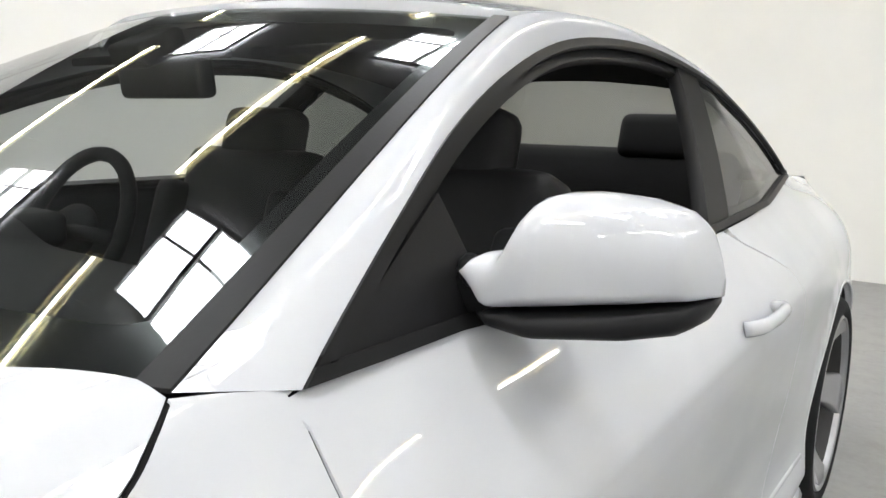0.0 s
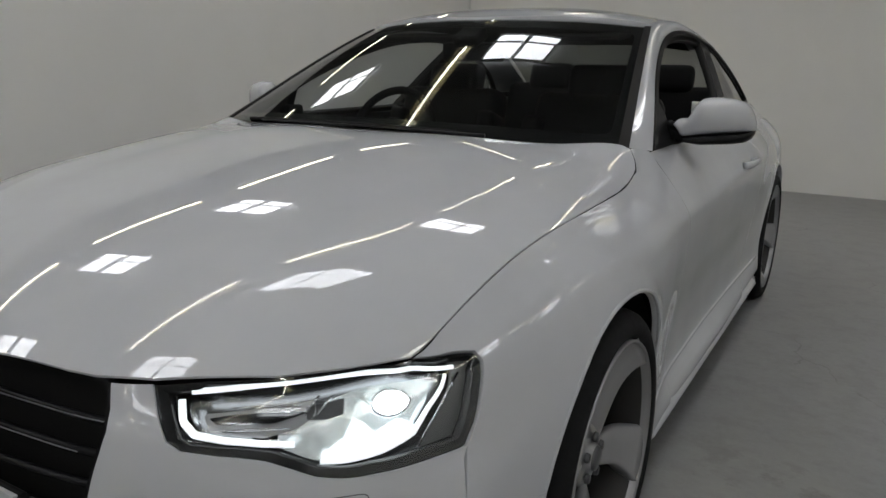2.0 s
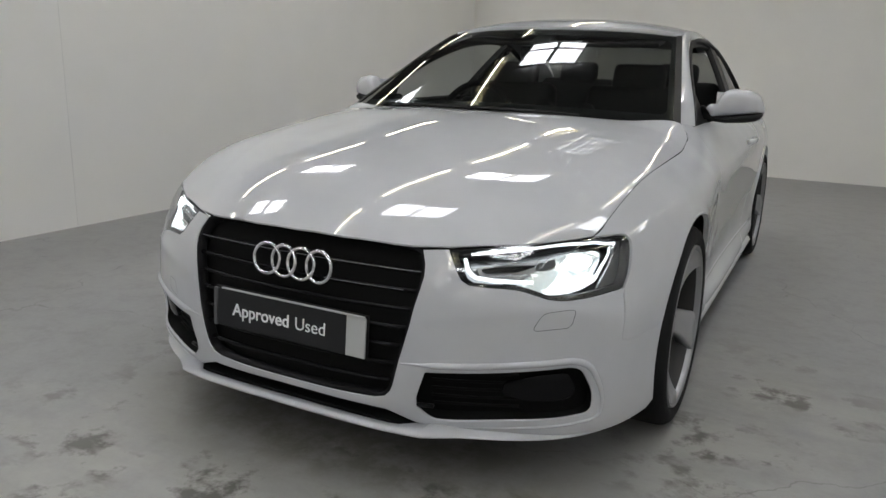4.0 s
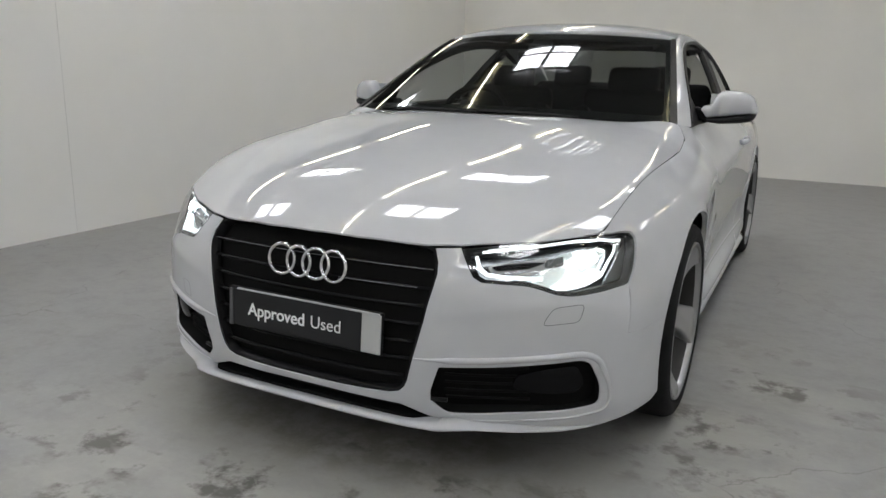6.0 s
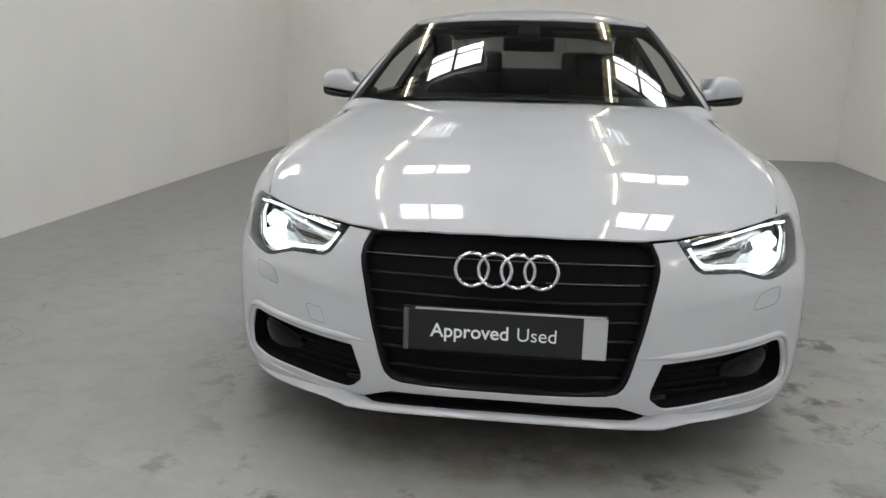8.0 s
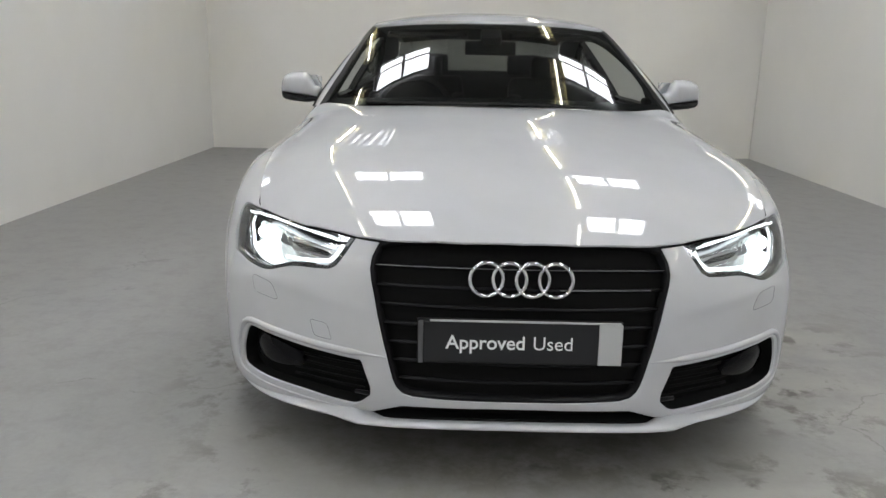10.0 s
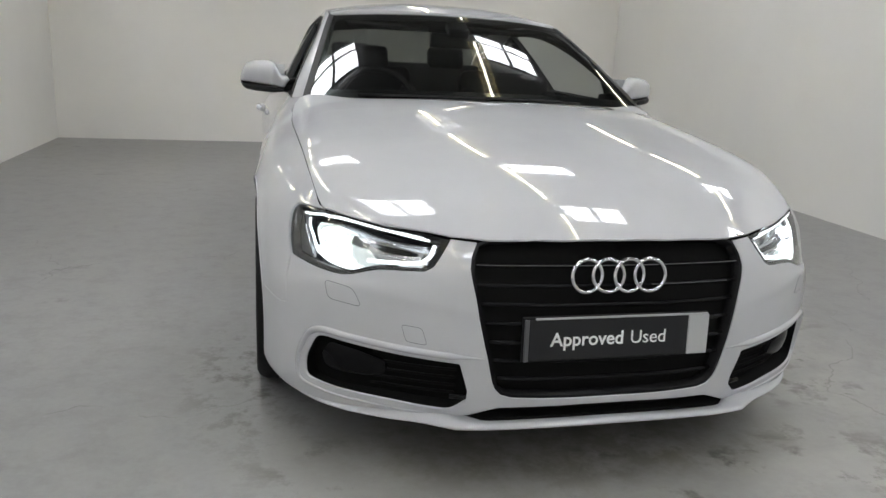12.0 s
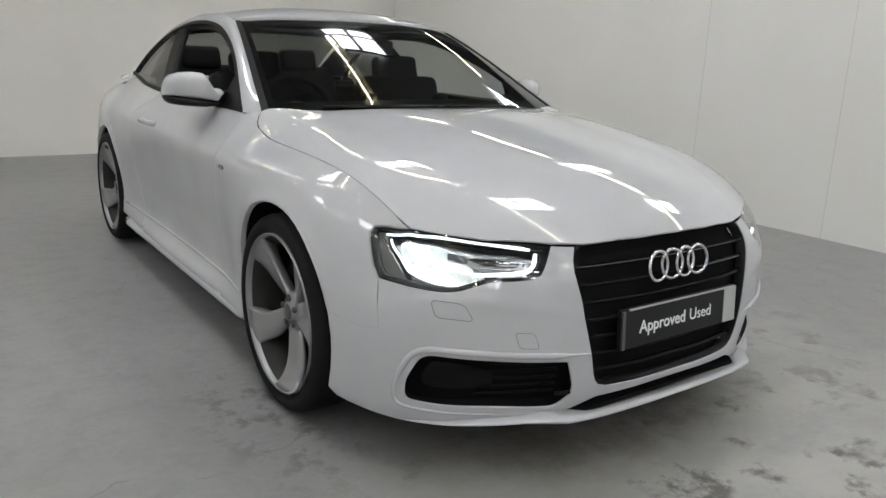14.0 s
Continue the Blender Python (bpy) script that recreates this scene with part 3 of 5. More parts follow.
def make_girdle():
    base = np.array([s[0] for s in STATIONS])
    sec = np.array([s[1] for s in STATIONS])
    s = np.concatenate([[0], np.cumsum(np.linalg.norm(np.diff(base, axis=0), axis=1))])
    tan = np.gradient(base, s, axis=0)
    tan[0], tan[-1] = (1, 0), (-1, 0)
    tan /= np.linalg.norm(tan, axis=1, keepdims=True)
    nor = np.stack([tan[:, 1], -tan[:, 0]], 1)
    rows = np.zeros((len(base), 8, 3))
    rows[:, :, :2] = base[:, None] - nor[:, None] * sec[:, :, 0:1]
    rows[:, :, 2] = sec[:, :, 1]
    for i, y in ((5, -0.443), (6, -0.27), (7, 0.0), (8, 0.35), (9, 0.525), (10, 0.71)):
        rows[i, 7] = (edge_x(y), y, hood_z(edge_x(y), y) if i < 10 else edge_z(y))
    m = np.gradient(rows, s, axis=0)
    m[0, :, 1:], m[-1, :, 1:] = 0, 0

    def f(u, t):
        u, t = np.asarray(u, float), np.asarray(t, float) / T_SCALE
        sign, q = np.where(u < 0, -1.0, 1.0), np.clip(np.abs(u), 0, s[-1])
        i = np.clip(np.searchsorted(s, q, side="right") - 1, 0, len(s) - 2)
        h = (s[i + 1] - s[i])[..., None, None]
        w = (q - s[i])[..., None, None] / h
        r = (2 * w**3 - 3 * w**2 + 1) * rows[i] + (w**3 - 2 * w**2 + w) * h * m[i] + (3 * w**2 - 2 * w**3) * rows[i + 1] + (w**3 - w**2) * h * m[i + 1]
        k = np.clip(t, -0.05, 1.05) * 7
        j = np.clip(np.floor(k).astype(int), 0, 6)
        w = (k - j)[..., None]
        ext = np.concatenate([2 * r[..., :1, :] - r[..., 1:2, :], r, 2 * r[..., -1:, :] - r[..., -2:-1, :]], axis=-2)
        g = [np.take_along_axis(ext, (j + a)[..., None, None] + np.zeros(ext.shape[:-2] + (1, 3), int), axis=-2)[..., 0, :] for a in range(4)]
        p = 0.5 * (2 * g[1] + (g[2] - g[0]) * w + (2 * g[0] - 5 * g[1] + 4 * g[2] - g[3]) * w**2 + (3 * g[1] - g[0] - 3 * g[2] + g[3]) * w**3)
        # the upper edge follows the bonnet's side edge
        top = r[..., 7, :]
        ty = np.clip(top[..., 1], -0.42, 0.53)
        tx = edge_x(ty)
        want = np.stack([tx, ty, hood_z(tx, ty)], -1)
        hold = np.clip((top[..., 1] + 0.42) / 0.03, 0, 1) * np.clip((0.53 - top[..., 1]) / 0.03, 0, 1) * np.clip((t - 0.45) / 0.55, 0, 1) ** 2
        p = p + (want - top) * hold[..., None]
        # a soft crease runs from under each headlight down to the grille
        ax, z = p[..., 0], p[..., 2]
        off = z - np.interp(ax, [0.38, 0.50, 0.58, 0.66, 0.72], [0.510, 0.524, 0.536, 0.549, 0.556])
        fade = np.clip((ax - 0.37) / 0.06, 0, 1) * np.clip((0.76 - ax) / 0.10, 0, 1) * (p[..., 1] < -0.3)
        push = 0.0036 * fade * np.where(off > 0, np.exp((0.014 - np.sqrt(off**2 + 0.014**2)) / 0.07), np.exp(-((off / 0.026) ** 2)))
        p[..., 0] += 0.45 * push
        p[..., 1] -= 0.9 * push
        # the wheel arches flare out towards their edge
        for cy in (AXLE_F, AXLE_R):
            k = np.clip(1 - (np.hypot(p[..., 1] - cy, z - HUB_Z) - ARCH_R) / 0.055, 0, 1)
            p[..., 0] += 0.006 * k * k * (3 - 2 * k) * (ax > 0.80) * np.clip((z - 0.40) / 0.20, 0, 1)
        p[..., 0] *= sign
        return p
    return f, s


girdle, KNOTS = make_girdle()
_u, _t = np.meshgrid(np.linspace(0, KNOTS[-1], 700), np.linspace(0, T_SCALE, 120), indexing="ij")
_grid, _uv = girdle(_u, _t).reshape(-1, 3), np.stack([_u.ravel(), _t.ravel()], 1)


def on_body(points, weights=(1, 1, 1)):
    """The surface parameters nearest to points of the left half of the body."""
    w, out = np.array(weights, float), []
    for p in np.atleast_2d(np.asarray(points, float)):
        q = _uv[np.argmin((((_grid - p) * w) ** 2).sum(1))].copy()
        for _ in range(4):
            e = 1e-4
            r = (girdle(q[:1], q[1:])[0] - p) * w
            ju, jt = (girdle(q[:1] + e, q[1:])[0] - girdle(q[:1] - e, q[1:])[0]) * w / (2 * e), (girdle(q[:1], q[1:] + e)[0] - girdle(q[:1], q[1:] - e)[0]) * w / (2 * e)
            j = np.stack([ju, jt], 1)
            d = -np.linalg.lstsq(j, r, rcond=None)[0]
            q = np.clip(q + np.clip(d, -0.02, 0.02), (0, 0), (KNOTS[-1], T_SCALE))
        out.append(q)
    return np.array(out)


def front(pts, r=0.0):
    """Outline on the nose from (x, height) pairs, corners rounded."""
    p = rounded(pts, r) if r else np.array([q[:2] for q in pts], float)
    ys = np.interp(p[:, 0], [0, 0.42, 0.6, 0.74, 0.83, 0.9], [-0.8, -0.74, -0.65, -0.54, -0.42, -0.28])
    return on_body(np.stack([p[:, 0], ys, p[:, 1]], 1), (1, 0.02, 1))


def flank(pts):
    """Outline on the flank from (y, height) pairs."""
    p = np.array(pts, float)
    return on_body(np.stack([np.full(len(p), 0.9), p[:, 0], p[:, 1]], 1), (0.02, 1, 1))


def shrink(poly, by):
    """An outline drawn in by a little, to leave a shut line."""
    p = np.asarray(poly, float)
    area = 0.5 * (p[:, 0] * np.roll(p[:, 1], -1) - np.roll(p[:, 0], -1) * p[:, 1]).sum()
    t = np.roll(p, -1, 0) - np.roll(p, 1, 0)
    t /= np.linalg.norm(t, axis=1, keepdims=True) + 1e-12
    by = np.broadcast_to(np.asarray(by, float), len(p))[:, None]
    return p + np.sign(area) * by * np.stack([-t[:, 1], t[:, 0]], 1)


def top_line(y0, y1, n=14):
    """Parameters along the upper edge of the flank between two y."""
    us = np.linspace(0.5, KNOTS[-1] - 0.5, 900)
    ys = girdle(us, np.full(900, T_SCALE))[:, 1]
    return np.stack([np.interp(np.linspace(y0, y1, n), ys, us), np.full(n, T_SCALE)], 1)


GAP = 0.0018
car = thing("car", "white two-door coupe, lit headlights, parked on grey concrete", "car")

# outlines shared by neighbouring panels, left half
lamp_low = front([(0.441, 0.682), (0.468, 0.642), (0.490, 0.612), (0.512, 0.600), (0.56, 0.596), (0.625, 0.591), (0.66, 0.580), (0.69, 0.569), (0.72, 0.564), (0.755, 0.565)])
lamp_side = on_body([(0.80, -0.46, 0.569), (0.826, -0.413, 0.575), (0.833, -0.392, 0.61), (0.832, -0.372, 0.66), (0.826, -0.356, 0.696)])
lamp_top = on_body([(0.812, -0.358, 0.708), (0.79, -0.39, 0.713), (0.757, -0.443, 0.717), (0.69, -0.505, 0.707), (0.60, -0.578, 0.695), (0.51, -0.632, 0.690)])
bumper_gap = on_body([(0.832, -0.425, 0.560), (0.838, -0.435, 0.50), (0.842, -0.445, 0.462), (0.845, -0.445, 0.446), (0.855, -0.42, 0.440), (0.872, -0.375, 0.442), (0.893, -0.320, 0.446), (0.906, -0.274, 0.450)])


def arch(cy, a0, a1, r=ARCH_R, n=26):
    q = np.radians(np.linspace(a0, a1, n))
    return flank(np.stack([cy + r * np.cos(q), HUB_Z + r * np.sin(q)], 1))


# ---- front bumper ----
arch_low = flank([(-0.279, 0.43), (-0.288, 0.38), (-0.290, 0.335), (-0.285, 0.28), (-0.269, 0.215)])
under = on_body([(0.902, -0.298, 0.196), (0.865, -0.40, 0.184), (0.815, -0.47, 0.178), (0.72, -0.58, 0.180), (0.60, -0.66, 0.184), (0.50, -0.71, 0.189), (0.432, -0.74, 0.196), (0.39, -0.75, 0.204), (0.35, -0.76, 0.222), (0.31, -0.77, 0.237), (0.2, -0.78, 0.243), (0.08, -0.79, 0.245)])
GRILLE = [(0.30, 0.692), (0.352, 0.684), (0.380, 0.673), (0.394, 0.645), (0.399, 0.615), (0.395, 0.585), (0.376, 0.49), (0.352, 0.39), (0.334, 0.315), (0.325, 0.294), (0.308, 0.276), (0.278, 0.268), (0.2, 0.266), (0.1, 0.265)]
grille_half = front(GRILLE)
hood_lip = front([(0.378, 0.678), (0.441, 0.682)])
right_side = np.concatenate([hood_lip[:1], lamp_low, lamp_side[:2], bumper_gap, arch_low, under])
flip_u = np.array([-1.0, 1.0])
bumper_outline = np.concatenate([right_side, right_side[::-1] * flip_u, (grille_half[2:] * flip_u), grille_half[2:][::-1]])
fog_poly = rounded([(0.776, 0.388, 0.03), (0.806, 0.30, 0.03), (0.803, 0.244, 0.02), (0.50, 0.222, 0.06), (0.435, 0.220, 0.02), (0.396, 0.258, 0.006), (0.395, 0.285, 0.006), (0.420, 0.364, 0.006)], 0.02, 6)
fog_hole = front(fog_poly)
fog_hole = finer(fog_hole, 0.02)
bumper = child("front_bumper", sheet("front_bumper", girdle, bumper_outline, PAINT, [fog_hole, fog_hole * flip_u], 0.013, 0.007), car, "glossy white front bumper with sculpted side intakes")


def surf_tube(name, uv, radius, mat, lift=0.0, sides=8, closed=False, flat=1.0, mirror=False):
    p = girdle(uv[:, 0], uv[:, 1])
    e = 1e-3
    n = np.cross(girdle(uv[:, 0] + e, uv[:, 1]) - girdle(uv[:, 0] - e, uv[:, 1]), girdle(uv[:, 0], uv[:, 1] + e) - girdle(uv[:, 0], uv[:, 1] - e))
    n /= np.linalg.norm(n, axis=1, keepdims=True)
    p = p + n * lift
    if mirror:
        p = p * [-1, 1, 1]
    return tube(name, p, radius, mat, sides, closed, flat)


def bend(line, n):
    """The line with n points evenly along its legs."""
    k = np.linspace(0, 1, len(line))
    return np.stack([np.interp(np.linspace(0, 1, n), k, line[:, j]) for j in (0, 1)], 1)


# raised white frame round each side intake, and the dark mesh pocket inside
for side in (False, True):
    bead = front(rounded([(0.353, 0.381, 0), (0.47, 0.385, 0.05), (0.60, 0.393, 0.05), (0.792, 0.407, 0.05), (0.826, 0.30, 0.05), (0.822, 0.224, 0.03), (0.62, 0.205, 0.05), (0.47, 0.201, 0)], 0.03, 6))
    bead = bend(bead, 90)
    child("intake_frame", surf_tube("intake_frame", bead, np.interp(np.linspace(0, 1, 90), [0, 0.06, 0.5, 0.62, 1], [0.002, 0.0095, 0.0095, 0.007, 0.003]), PAINT, -0.001, 12, mirror=side), bumper, "raised white frame round the side intake")
    pocket = sheet("intake_pocket", girdle, shrink(fog_hole, -0.022), SHADOW_GAP, (), 0.03, 0, -0.055, mirror=side)
    child("intake_pocket", pocket, car, "deep black side intake grille")
    # the pocket's side wall, from the opening back to its grille
    near_loop, far_loop = shrink(fog_hole, -0.003), shrink(fog_hole, -0.021)
    rings = []
    for loop, sink in ((near_loop, 0.005), (far_loop, 0.056)):
        e = 1e-3
        out = np.cross(girdle(loop[:, 0] + e, loop[:, 1]) - girdle(loop[:, 0] - e, loop[:, 1]), girdle(loop[:, 0], loop[:, 1] + e) - girdle(loop[:, 0], loop[:, 1] - e))
        rings.append((girdle(loop[:, 0], loop[:, 1]) - out / np.linalg.norm(out, axis=1, keepdims=True) * sink) * ([-1, 1, 1] if side else [1, 1, 1]))
    count = len(fog_hole)
    child("intake_wall", mesh("intake_wall", np.concatenate(rings), [(k, (k + 1) % count, count + (k + 1) % count, count + k) for k in range(count)], SHADOW_GAP), car)
    for z in (0.250, 0.275, 0.300, 0.325, 0.350):
        bar = front([(x, z) for x in np.linspace(0.43, 0.65, 8)])
        child("intake_slat", surf_tube("intake_slat", bar, 0.004, SHADOW_GAP, -0.042, 6, mirror=side), car)
    foglamp = front(rounded([(0.600, 0.282), (0.615, 0.345), (0.69, 0.372), (0.768, 0.374), (0.790, 0.300), (0.772, 0.262), (0.66, 0.262)], 0.02, 6))
    mid_u, mid_t = foglamp.mean(0)

    def domed(u, t):
        k = np.clip(1 - ((u - mid_u) / 0.20) ** 2 - ((t - mid_t) / 0.11) ** 2, 0, 1)
        return girdle(u, t) + 0.030 * k[..., None] * np.array([0.35, -0.9, 0.1])
    child("fog_lamp", sheet("fog_lamp", domed, foglamp, FOG_BLANK, (), 0.012, 0.02, -0.044, mirror=side), car, "dark tinted fog lamp blank")
    spike = front([(0.388, 0.262), (0.41, 0.262), (0.44, 0.262)])
    child("intake_fin", surf_tube("intake_fin", spike, 0.006, SATIN_BLACK, -0.006, 6, mirror=side), car)

# front lip under the lower slot
lip_mid = np.concatenate([
    spline([(0, -0.834, 0.206), (0.2, -0.829, 0.204), (0.34, -0.813, 0.199), (0.430, -0.790, 0.194)])(np.linspace(0, 1, 18)),
    spline([(0.430, -0.790, 0.194), (0.52, -0.733, 0.185), (0.63, -0.668, 0.178), (0.73, -0.592, 0.174), (0.81, -0.497, 0.173), (0.855, -0.418, 0.177), (0.88, -0.36, 0.184)])(np.linspace(0, 1, 30))[1:]])
lip_line = np.concatenate([(lip_mid * [-1, 1, 1])[:0:-1], lip_mid])
v_, f_ = [], []
for p_ in lip_line:
    back = 0.030 + 0.05 * min(1.0, max(0.0, (abs(p_[0]) - 0.36) / 0.08))
    n_ = np.array([-0.55 * p_[0] / 0.8, 1.0, 0])
    n_ /= np.linalg.norm(n_)
    slim = float(np.interp(abs(p_[0]), [0.43, 0.52], [1.0, 0.5]))
    p_ = p_ + n_ * 0.012 * (1 - slim) * 2
    fair = 0.030 * (1.0 - slim) * 2
    for a_, z_ in ((0, 0.000), (0.002, 0.005), (0.008, 0.008 + 0.2 * fair), (back, 0.010 + 2.0 * fair), (back, -0.006), (0.003, -0.004)):
        v_.append(p_ + n_ * a_ + [0, 0, z_ * slim])
for i in range(len(lip_line) - 1):
    f_ += [(i * 6 + k, i * 6 + (k + 1) % 6, i * 6 + 6 + (k + 1) % 6, i * 6 + 6 + k) for k in range(6)]
child("front_lip", mesh("front_lip", v_, f_, PAINT), car, "slim white lower lip blade")
slot = np.concatenate([under[7:] * flip_u, [(0.0, under[-1][1])], under[7:][::-1]]) + np.array([0.0, 0.02])
low_edge = np.stack([np.linspace(under[7][0], -under[7][0], 24), np.full(24, 0.02)], 1)
child("lower_slot", sheet("lower_slot", girdle, np.concatenate([slot, low_edge]), SHADOW_GAP, (), 0.04, 0, -0.05), car, "black lower air slot")

# ---- grille ----
grille = child("grille", sheet("grille", girdle, np.concatenate([grille_half * flip_u, [(0, grille_half[-1][1])], grille_half[::-1]]), SHADOW_GAP, (), 0.035, 0, -0.045), car, "gloss black single-frame grille with horizontal bars")
full_rim = np.concatenate([grille_half * flip_u, [(0.0, grille_half[-1][1])], grille_half[::-1], [(0.1, grille_half[0][1] + 0.004), (-0.1, grille_half[0][1] + 0.004)]])
full_rim = finer(full_rim, 0.03)
child("grille_frame", sheet("grille_frame", girdle, shrink(full_rim, -0.004), GRILLE_BLACK, [shrink(full_rim, 0.010)], 0.03, 0.03, -0.004), grille, "flat black grille surround")


def grille_half_width(z):
    return float(np.interp(z, [0.268, 0.294, 0.39, 0.49, 0.585, 0.615, 0.640, 0.682], [0.28, 0.325, 0.352, 0.376, 0.395, 0.399, 0.392, 0.345]))


for z in (0.627, 0.576, 0.526, 0.475, 0.424, 0.372, 0.318):
    w = grille_half_width(z) - 0.012
    bar = front([(abs(x), z) for x in np.linspace(0, w, 12)])
    bar = np.concatenate([(bar * flip_u)[:0:-1], bar])
    child("grille_bar", surf_tube("grille_bar", bar, 0.0085, GRILLE_BLACK, -0.020, 8, flat=0.75), grille)
    # thin grey line stands in for the highlight along the upper bars
    if z > 0.55:
        child("grille_bar_highlight", surf_tube("grille_bar_highlight", bar[14:-1] if z < 0.60 else bar, 0.0010, SMOKE, -0.0078, 6), grille)

# four interlocking chrome rings
for k in range(4):
    cx = (k - 1.5) * 0.0603
    q = np.linspace(0, 2 * np.pi, 49)[:-1]
    yy = -0.764 + 0.06 * cx * cx
    ring = np.stack([cx + 0.0433 * np.cos(q), np.full(48, yy - 0.006) + 0.13 * 0.0433 * np.sin(q) + 0.003 * np.cos(q) * (-1) ** k, 0.602 + 0.0433 * np.sin(q)], 1)
    child("ring_emblem", tube("ring_emblem", ring, 0.0056, CHROME, 10, True), car, "chrome ring emblem")

# plate: dark holder, dark face, pale end band, white letters
PLATE_C, PLATE_TILT = Vector((0.0, -0.800, 0.441)), 4.0
plate_m = Matrix.Translation(PLATE_C) @ Matrix.Rotation(radians(90 - PLATE_TILT), 4, "X")
plate = new("dealer_plate")
plate.parent = car
plate.matrix_basis = plate_m
tagged(plate, "black display plate lettered Approved Used")


def plate_part(name, lo, hi, mat, bevel=0.002, label=""):
    bm = bmesh.new()
    box(bm, lo, hi, bevel)
    return part(name, bm, mat, plate, label)


plate_part("holder", (-0.268, -0.060, -0.012), (0.268, 0.060, 0.0), SATIN_BLACK, 0.003)
plate_part("face", (-0.252, -0.056, 0.001), (0.205, 0.054, 0.006), PLATE_BLACK)
plate_part("end_band", (0.2055, -0.056, 0.001), (0.267, 0.054, 0.007), PLATE_GREY, 0.002, "pale grey end band")
plate_part("edge_strip", (-0.265, -0.058, 0.001), (-0.2525, 0.055, 0.008), LAMP_GREY, 0.002)
plate_part("top_strip", (-0.235, 0.0545, 0.001), (0.262, 0.059, 0.009), PLATE_GREY, 0.001, "pale reflective top edge")


def lettering(name, text, x, y, size, heavy):
    cu = bpy.data.curves.new(name, "FONT")
    cu.body, cu.size, cu.extrude, cu.offset = text, size, 0.0008, heavy
    cu.align_x, cu.align_y = "LEFT", "CENTER"
    tmp = bpy.data.objects.new(name, cu)
    scene.collection.objects.link(tmp)
    bpy.context.view_layer.update()
    me = bpy.data.meshes.new_from_object(tmp.evaluated_get(bpy.context.evaluated_depsgraph_get()))
    bpy.data.objects.remove(tmp)
    me.materials.clear()
    me.materials.append(PLATE_WHITE)
    ob = child(name, me, plate)
    ob.location = (x, y, 0.0072)
    return ob


lettering("lettering_bold", "Approved", -0.193, -0.002, 0.0515, 0.0006)
lettering("lettering_light", "Used", 0.033, -0.002, 0.0515, -0.0002)

# ---- headlights ----
lamp_outline = np.concatenate([lamp_low, lamp_side, lamp_top])


